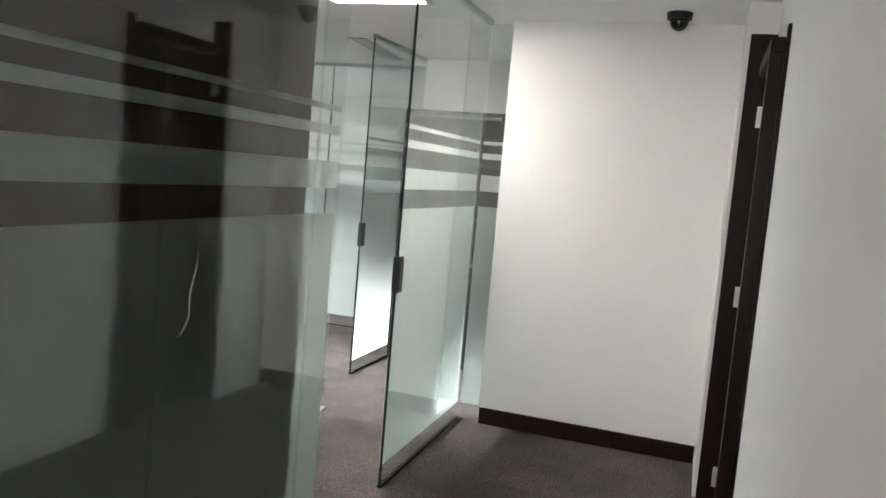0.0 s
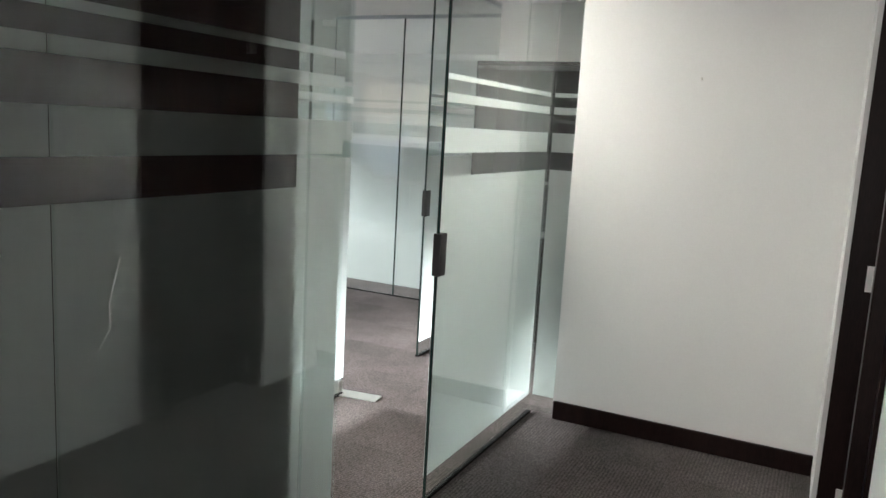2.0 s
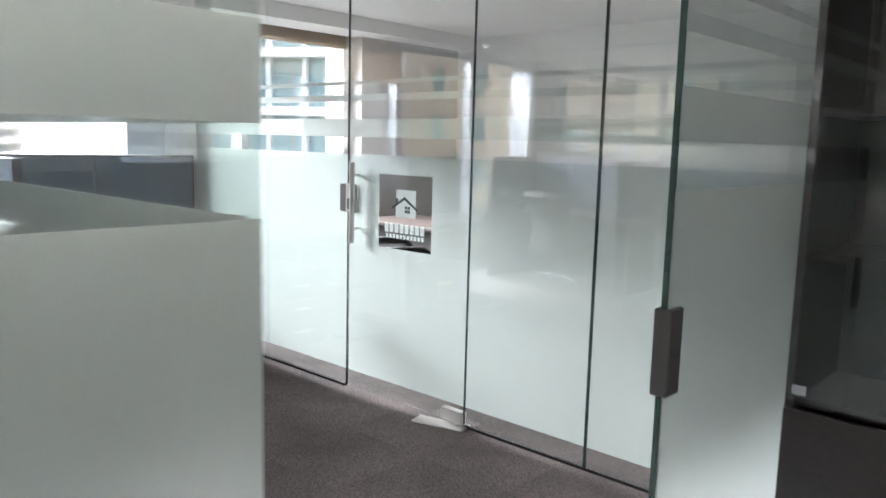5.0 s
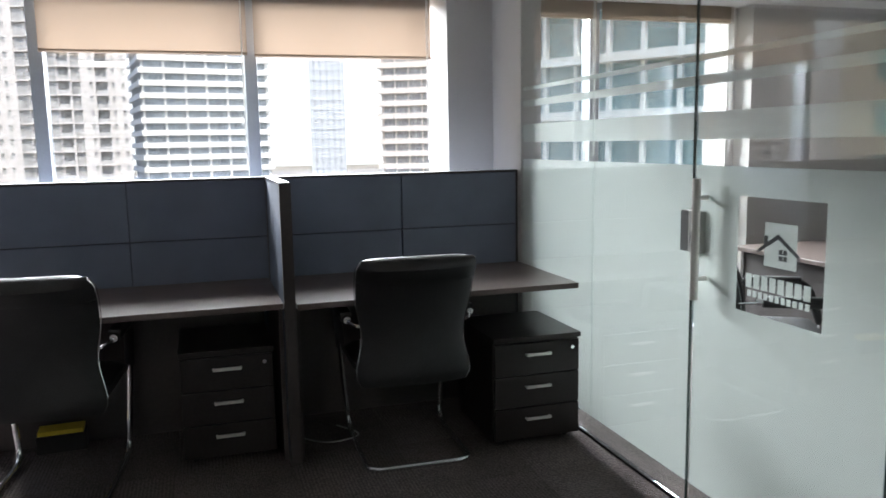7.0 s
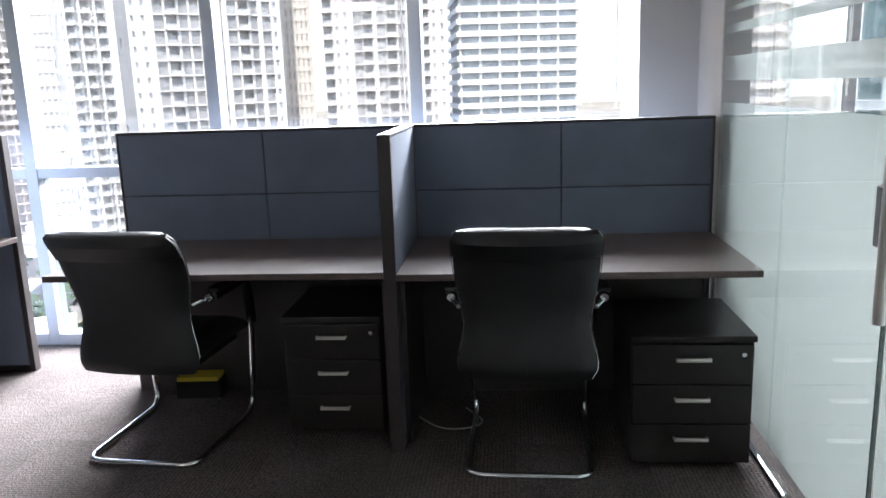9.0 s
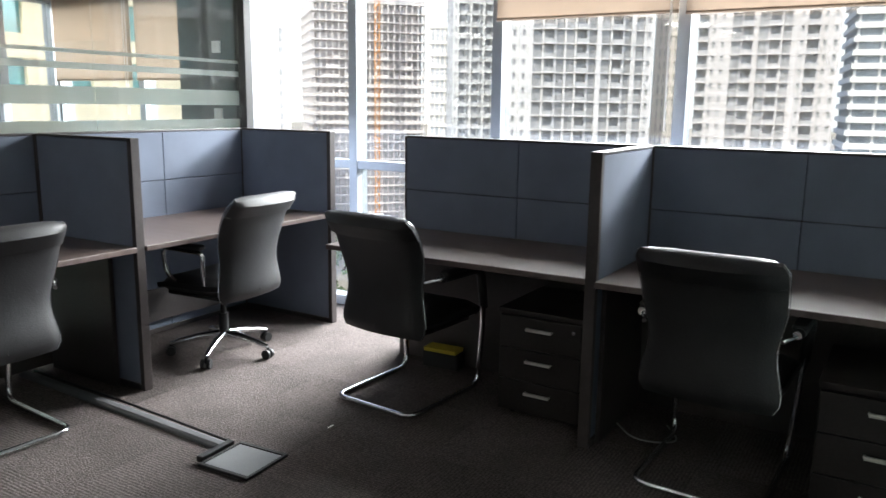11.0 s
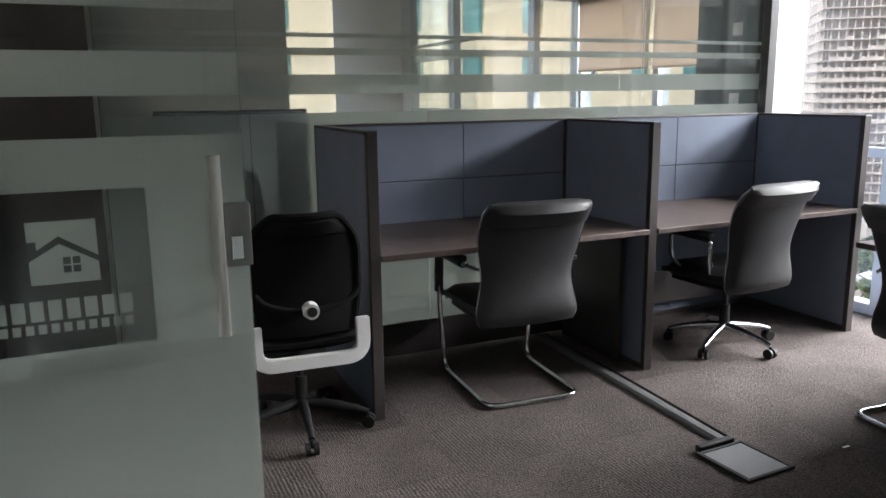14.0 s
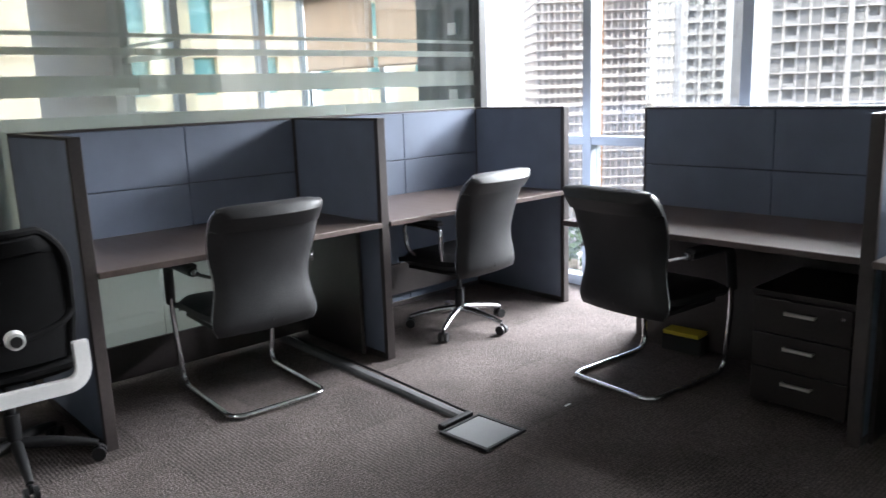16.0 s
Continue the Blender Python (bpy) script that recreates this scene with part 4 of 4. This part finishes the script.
def tower(label, az, wide, top, far, wallc, glassc, turn=8.0, bays=8, fl=3.4, kind="grid", depth=None, hz=0.1):
    a = radians(az)
    w = 2 * far * math.tan(radians(wide) / 2)
    dp = depth or w * 0.8
    top = min(top, far * 0.62)
    c = thing("tower_block", label, "tower", "city towers", at=pose(-far * math.sin(a), far * math.cos(a), GROUND, 0, 0, az + turn))
    # hz: share of haze put into the wall and glass colours
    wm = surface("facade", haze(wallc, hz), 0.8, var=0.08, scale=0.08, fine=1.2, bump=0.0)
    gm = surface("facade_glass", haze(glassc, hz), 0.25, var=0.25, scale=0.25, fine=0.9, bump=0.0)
    hgt = top - GROUND
    n = int(hgt / fl)
    k = 0.4 if kind != "frame" else 1.6
    part("core", boxes((-w / 2 + k, w / 2 - k, k, dp - k, 0, hgt - 0.5)), gm, c, "recessed wall and glazing")
    pw_ = w / bays
    t = {"slabs": 0.055, "grid": 0.16, "bands": 0.05, "frame": 0.10, "solid": 0.32}[kind] * pw_
    face = mesh_of("pier", boxes((-t, t, 0.0, 0.6, 0, hgt)), wm)
    flank = mesh_of("pier", boxes((-0.6, 0.6, -0.5, 0.5, 0, hgt)), wm)
    spots = [(face, -w / 2 + i * pw_, y) for i in range(bays + 1) for y in (0.0, dp - 0.6)]
    spots += [(flank, q * w / 2, dp * i / 5) for q in (-1, 1) for i in range(1, 5)]
    for me, x, y in spots:
        ob = new("pier", me)
        ob.parent, ob.location = c, (x, y, 0)
    if kind == "frame":
        fill = bmesh.new()
        for i in range(bays):
            for j in range(10, n - 8 + (i * 5) % 4):
                x, z = -w / 2 + (i + 0.5) * pw_, j * fl
                lo = 0.5 if (i * 7 + j * 3) % 11 else 0.15
                box(fill, x - pw_ * 0.5, x + pw_ * 0.5, 0.25, 0.5, z, z + fl * 0.42)
                box(fill, x - pw_ * 0.5, x - pw_ * (0.5 - lo * 0.5), 0.25, 0.5, z + fl * 0.42, z + fl)
        part("infill_walls", fill, wm, c, "block walls with small window openings")
    hb = {"slabs": 0.55, "grid": 0.9, "bands": 1.5, "frame": 0.45, "solid": 1.3}[kind]
    out = {"slabs": 0.5, "grid": 0.15, "bands": 1.1, "frame": 0.6, "solid": 0.1}[kind]
    me = mesh_of("storey_band", boxes((-w / 2 - out, w / 2 + out, -out, dp + out, 0, hb)), wm)
    for k in range(max(0, n - 48), n):
        ob = new("storey_band", me)
        ob.parent, ob.location = c, (0, 0, k * fl)
    roof = boxes((-w / 2, w / 2, 0, dp, hgt - 0.4, hgt + 1.2), (-w / 5, w / 5, dp * 0.3, dp * 0.7, hgt + 1.2, hgt + 4))
    part("roof", roof, wm, c)
    return c


def apartment_tower(label, az, wide, top, far, wallc, glassc, turn, bays, fl=3.2, hz=0.3, curve=0.0):
    """A tower whose bays differ: w wall with a small window, b deep balcony with white slab, g dark glazing with thin floors, p plain pier."""
    a = radians(az)
    w = 2 * far * math.tan(radians(wide) / 2)
    c = thing("tower_block", label, "tower", "city towers", at=pose(-far * math.sin(a), far * math.cos(a), GROUND, 0, 0, az + turn))
    # wall and glass colours already carry hz of painted haze
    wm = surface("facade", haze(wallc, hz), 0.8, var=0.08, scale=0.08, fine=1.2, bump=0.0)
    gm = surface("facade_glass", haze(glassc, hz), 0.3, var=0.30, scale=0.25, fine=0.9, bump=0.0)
    hgt = top - GROUND
    n = int(hgt / fl)
    share = {"w": 1.0, "b": 1.25, "g": 1.1, "p": 0.45}
    unit = w / sum(share[k] for k in bays)
    dp = w * 0.7
    core, walls, slabs, rails_ = (bmesh.new() for _ in range(4))
    x = -w / 2
    for i, k in enumerate(bays):
        e = x + unit * share[k]
        mid = (x + e) / 2
        y0 = 1.0 - curve * (1 - (2 * mid / w) ** 2)
        box(core, x, e, y0 + (0.35 if k == "w" else 0.7), dp, 0, hgt)
        if k == "p":
            box(walls, x, e, y0, 1.8, 0, hgt)
        elif k == "w":
            m = (e - x) * 0.33
            box(walls, x, x + m, y0, 1.8, 0, hgt)
            box(walls, e - m, e, y0, 1.8, 0, hgt)
        else:
            t = 0.10 * (e - x)
            box(walls, e - t, e + t, y0 - (0.5 if k == "b" else 0.0), 1.8, 0, hgt)
        for j in range(max(0, n - 52), n):
            z = j * fl
            if k == "w":
                box(walls, x + m, e - m, y0 + 0.002, 1.7, z, z + fl * 0.58)
            elif k == "b":
                out = 1.5 if (i + j) % 7 else 1.1
                box(slabs, x, e, y0 - out, 1.7, z, z + 0.45)
                box(rails_, x + 0.1, e - 0.1, y0 - out + 0.05, y0 - out + 0.2, z + 0.45, z + 1.25)
            elif k == "g":
                box(slabs, x, e, y0 - 0.15, 1.7, z, z + 0.32)
        x = e
    part("core", core, gm, c, "recessed glazing")
    part("facade_wall", walls, wm, c, "pale rendered wall with window openings")
    part("balcony_slabs", slabs, wm, c, "white balcony slabs")
    part("balcony_rails", rails_, surface("balcony_rail", haze([0.6 * q for q in wallc], hz), 0.5, scale=0.3, fine=2, bump=0.0), c, "grey balcony parapets")
    part("roof", boxes((-w / 2, w / 2, 0, dp, hgt, hgt + 1.2), (-w / 5, w / 5, dp * 0.3, dp * 0.7, hgt + 1.2, hgt + 5)), wm, c)
    return c


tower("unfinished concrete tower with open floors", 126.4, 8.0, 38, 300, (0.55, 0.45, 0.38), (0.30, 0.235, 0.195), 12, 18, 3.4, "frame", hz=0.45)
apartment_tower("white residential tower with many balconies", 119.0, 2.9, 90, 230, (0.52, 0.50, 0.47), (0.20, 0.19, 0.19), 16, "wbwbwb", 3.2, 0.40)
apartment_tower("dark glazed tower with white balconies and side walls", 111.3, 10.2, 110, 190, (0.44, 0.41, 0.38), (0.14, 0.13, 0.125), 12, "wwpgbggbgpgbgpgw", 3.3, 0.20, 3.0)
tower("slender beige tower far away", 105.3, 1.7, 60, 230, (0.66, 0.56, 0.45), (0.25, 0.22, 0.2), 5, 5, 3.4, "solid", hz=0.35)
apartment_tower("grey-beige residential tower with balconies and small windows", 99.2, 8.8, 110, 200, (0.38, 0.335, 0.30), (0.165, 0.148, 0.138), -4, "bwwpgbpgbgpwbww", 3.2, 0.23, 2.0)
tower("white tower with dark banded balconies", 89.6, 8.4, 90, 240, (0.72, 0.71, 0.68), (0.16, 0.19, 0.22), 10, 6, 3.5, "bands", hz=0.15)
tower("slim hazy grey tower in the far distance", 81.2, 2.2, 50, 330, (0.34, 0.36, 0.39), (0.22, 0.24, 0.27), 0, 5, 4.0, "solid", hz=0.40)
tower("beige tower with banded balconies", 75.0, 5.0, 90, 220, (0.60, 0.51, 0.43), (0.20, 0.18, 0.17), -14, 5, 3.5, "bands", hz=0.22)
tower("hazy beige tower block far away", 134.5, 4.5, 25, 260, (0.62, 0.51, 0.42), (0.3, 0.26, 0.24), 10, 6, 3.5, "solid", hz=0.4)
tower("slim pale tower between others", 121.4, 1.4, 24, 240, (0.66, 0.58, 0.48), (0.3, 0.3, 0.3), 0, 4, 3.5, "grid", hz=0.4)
tower("teal glazed office tower with white floor lines", 55.0, 34, 40, 48, (0.55, 0.57, 0.57), (0.13, 0.22, 0.235), -24, 12, 3.6, "slabs", depth=14, hz=0.0)
tower("cream apartment block with teal windows", 160.0, 60, 30, 46, (0.80, 0.65, 0.45), (0.13, 0.34, 0.34), 14, 14, 3.4, "solid", depth=16, hz=0.0)

hm, hn, hl = nodes_of("haze")
hn.remove(hn["Principled BSDF"])
glow = hn.new("ShaderNodeEmission")
glow.inputs[0].default_value, glow.inputs[1].default_value = (0.97, 0.985, 1.0, 1), 0.5
hl.new(glow.outputs[0], hn["Material Output"].inputs[0])
bm = bmesh.new()
ring = [(-1800 * math.sin(radians(a)), 1800 * math.cos(radians(a))) for a in range(30, 200, 5)]
lower, upper = [[bm.verts.new((x, y, z)) for x, y in ring] for z in (GROUND, 560)]
for i in range(len(ring) - 1):
    bm.faces.new((lower[i], lower[i + 1], upper[i + 1], upper[i]))
tagged(part("backdrop", bm, hm), "bright hazy sky above the horizon", "sky", kind="structure")
mast = thing("tower_crane", "orange lattice crane mast on the unfinished tower", "crane", at=pose(-285 * math.sin(radians(125.9)), 285 * math.cos(radians(125.9)), GROUND, 0, 0, 125))
bm = bmesh.new()
for sx in (-0.8, 0.8):
    for sy in (-0.8, 0.8):
        box(bm, sx - 0.14, sx + 0.14, sy - 0.14, sy + 0.14, 0, 110)
for k in range(55):
    s = 1 if k % 2 else -1
    cyl(bm, (-0.8 * s, -0.8, k * 2), (0.8 * s, -0.8, k * 2 + 2), 0.12, n=6)
    cyl(bm, (-0.8 * s, 0.8, k * 2), (0.8 * s, 0.8, k * 2 + 2), 0.12, n=6)
part("mast", bm, surface("crane_paint", (0.62, 0.27, 0.07), 0.6, scale=1, fine=6, bump=0), mast)

tagged(part("ground", boxes((-2500, 2500, -2500, 2500, GROUND - 1, GROUND)), surface("city_ground", (0.26, 0.23, 0.19), 0.95, var=0.35, scale=0.02, fine=0.25, bump=0.0)), "pale sandy city ground far below", "ground", kind="structure")
random.seed(4)
for k in range(60):
    az, far = radians(random.uniform(112, 138)), random.uniform(120, 290)
    s = random.uniform(4, 9)
    h = random.uniform(3, 8)
    b = thing("low_building", "low pale flat-roofed building below", "building", "low buildings", at=pose(-far * math.sin(az), far * math.cos(az), GROUND, 0, 0, random.uniform(0, 90)))
    part("wall", boxes((-s, s, -s * 0.7, s * 0.7, 0, h)), COLUMN, b)
    part("roof", boxes((-s - 0.2, s + 0.2, -s * 0.7 - 0.2, s * 0.7 + 0.2, h, h + 0.5)), WALL, b)
leafm = surface("foliage", (0.07, 0.11, 0.035), 0.8, var=0.4, scale=0.5, fine=3, bump=0.0)
verts, faces = [], []
for k in range(110):
    az, far = radians(random.uniform(118, 131)), random.uniform(120, 230)
    cx, cy, r = -far * math.sin(az), far * math.cos(az), random.uniform(1.5, 3)
    for j in range(45):
        p = Vector((random.gauss(0, 1), random.gauss(0, 1), random.gauss(0, 0.8))) * r * 0.5 + Vector((cx, cy, GROUND + 5))
        u, v = Vector((random.uniform(-1, 1), random.uniform(-1, 1), random.uniform(-1, 1))), Vector((random.uniform(-1, 1), random.uniform(-1, 1), random.uniform(-1, 1)))
        i = len(verts)
        verts += [p + u, p + v, p - u, p - v]
        faces.append((i, i + 1, i + 2, i + 3))
me = bpy.data.meshes.new("trees")
me.from_pydata(verts, [], faces)
me.materials.append(leafm)
tagged(new("distant_trees", me), "clump of green trees far below", "trees", kind="stuff")

# ---- carpet tiles ----
tile = bmesh.new()
box(tile, -0.2499, 0.2499, -0.2499, 0.2499, -0.006, 0.0)
tile_mesh = mesh_of("carpet_tile", tile, CARPET)
random.seed(9)
for i in range(19):
    for j in range(-14, 1):
        x, y = -4.75 + i * 0.5 - 0.1, j * 0.5 - 0.17
        if x > 2.7 or (x > 1.3 and y > -1.8) or (x > 1.6 and y > -2.0) or (-0.5 < x < 0.9 and y < -4.6) or (x < -0.4 and y < -4.7):
            continue
        ob = new("carpet_tile", tile_mesh)
        ob.parent = floor
        ob.matrix_local = pose(x, y, 0.0, 0, 0, 90 if (i + j) % 2 else 0)
rest = boxes((-4.9, 0.08, 0.0801, 3.2, -0.006, 0.0), (-4.9, -0.45, -7.1, -4.95, -0.006, 0.0), (1.0, 4.0, -9.0, -7.45, -0.006, 0.0), (2.75, 4.0, -7.45, 3.2, -0.006, 0.0))
part("carpet_rest", rest, CARPET, floor)
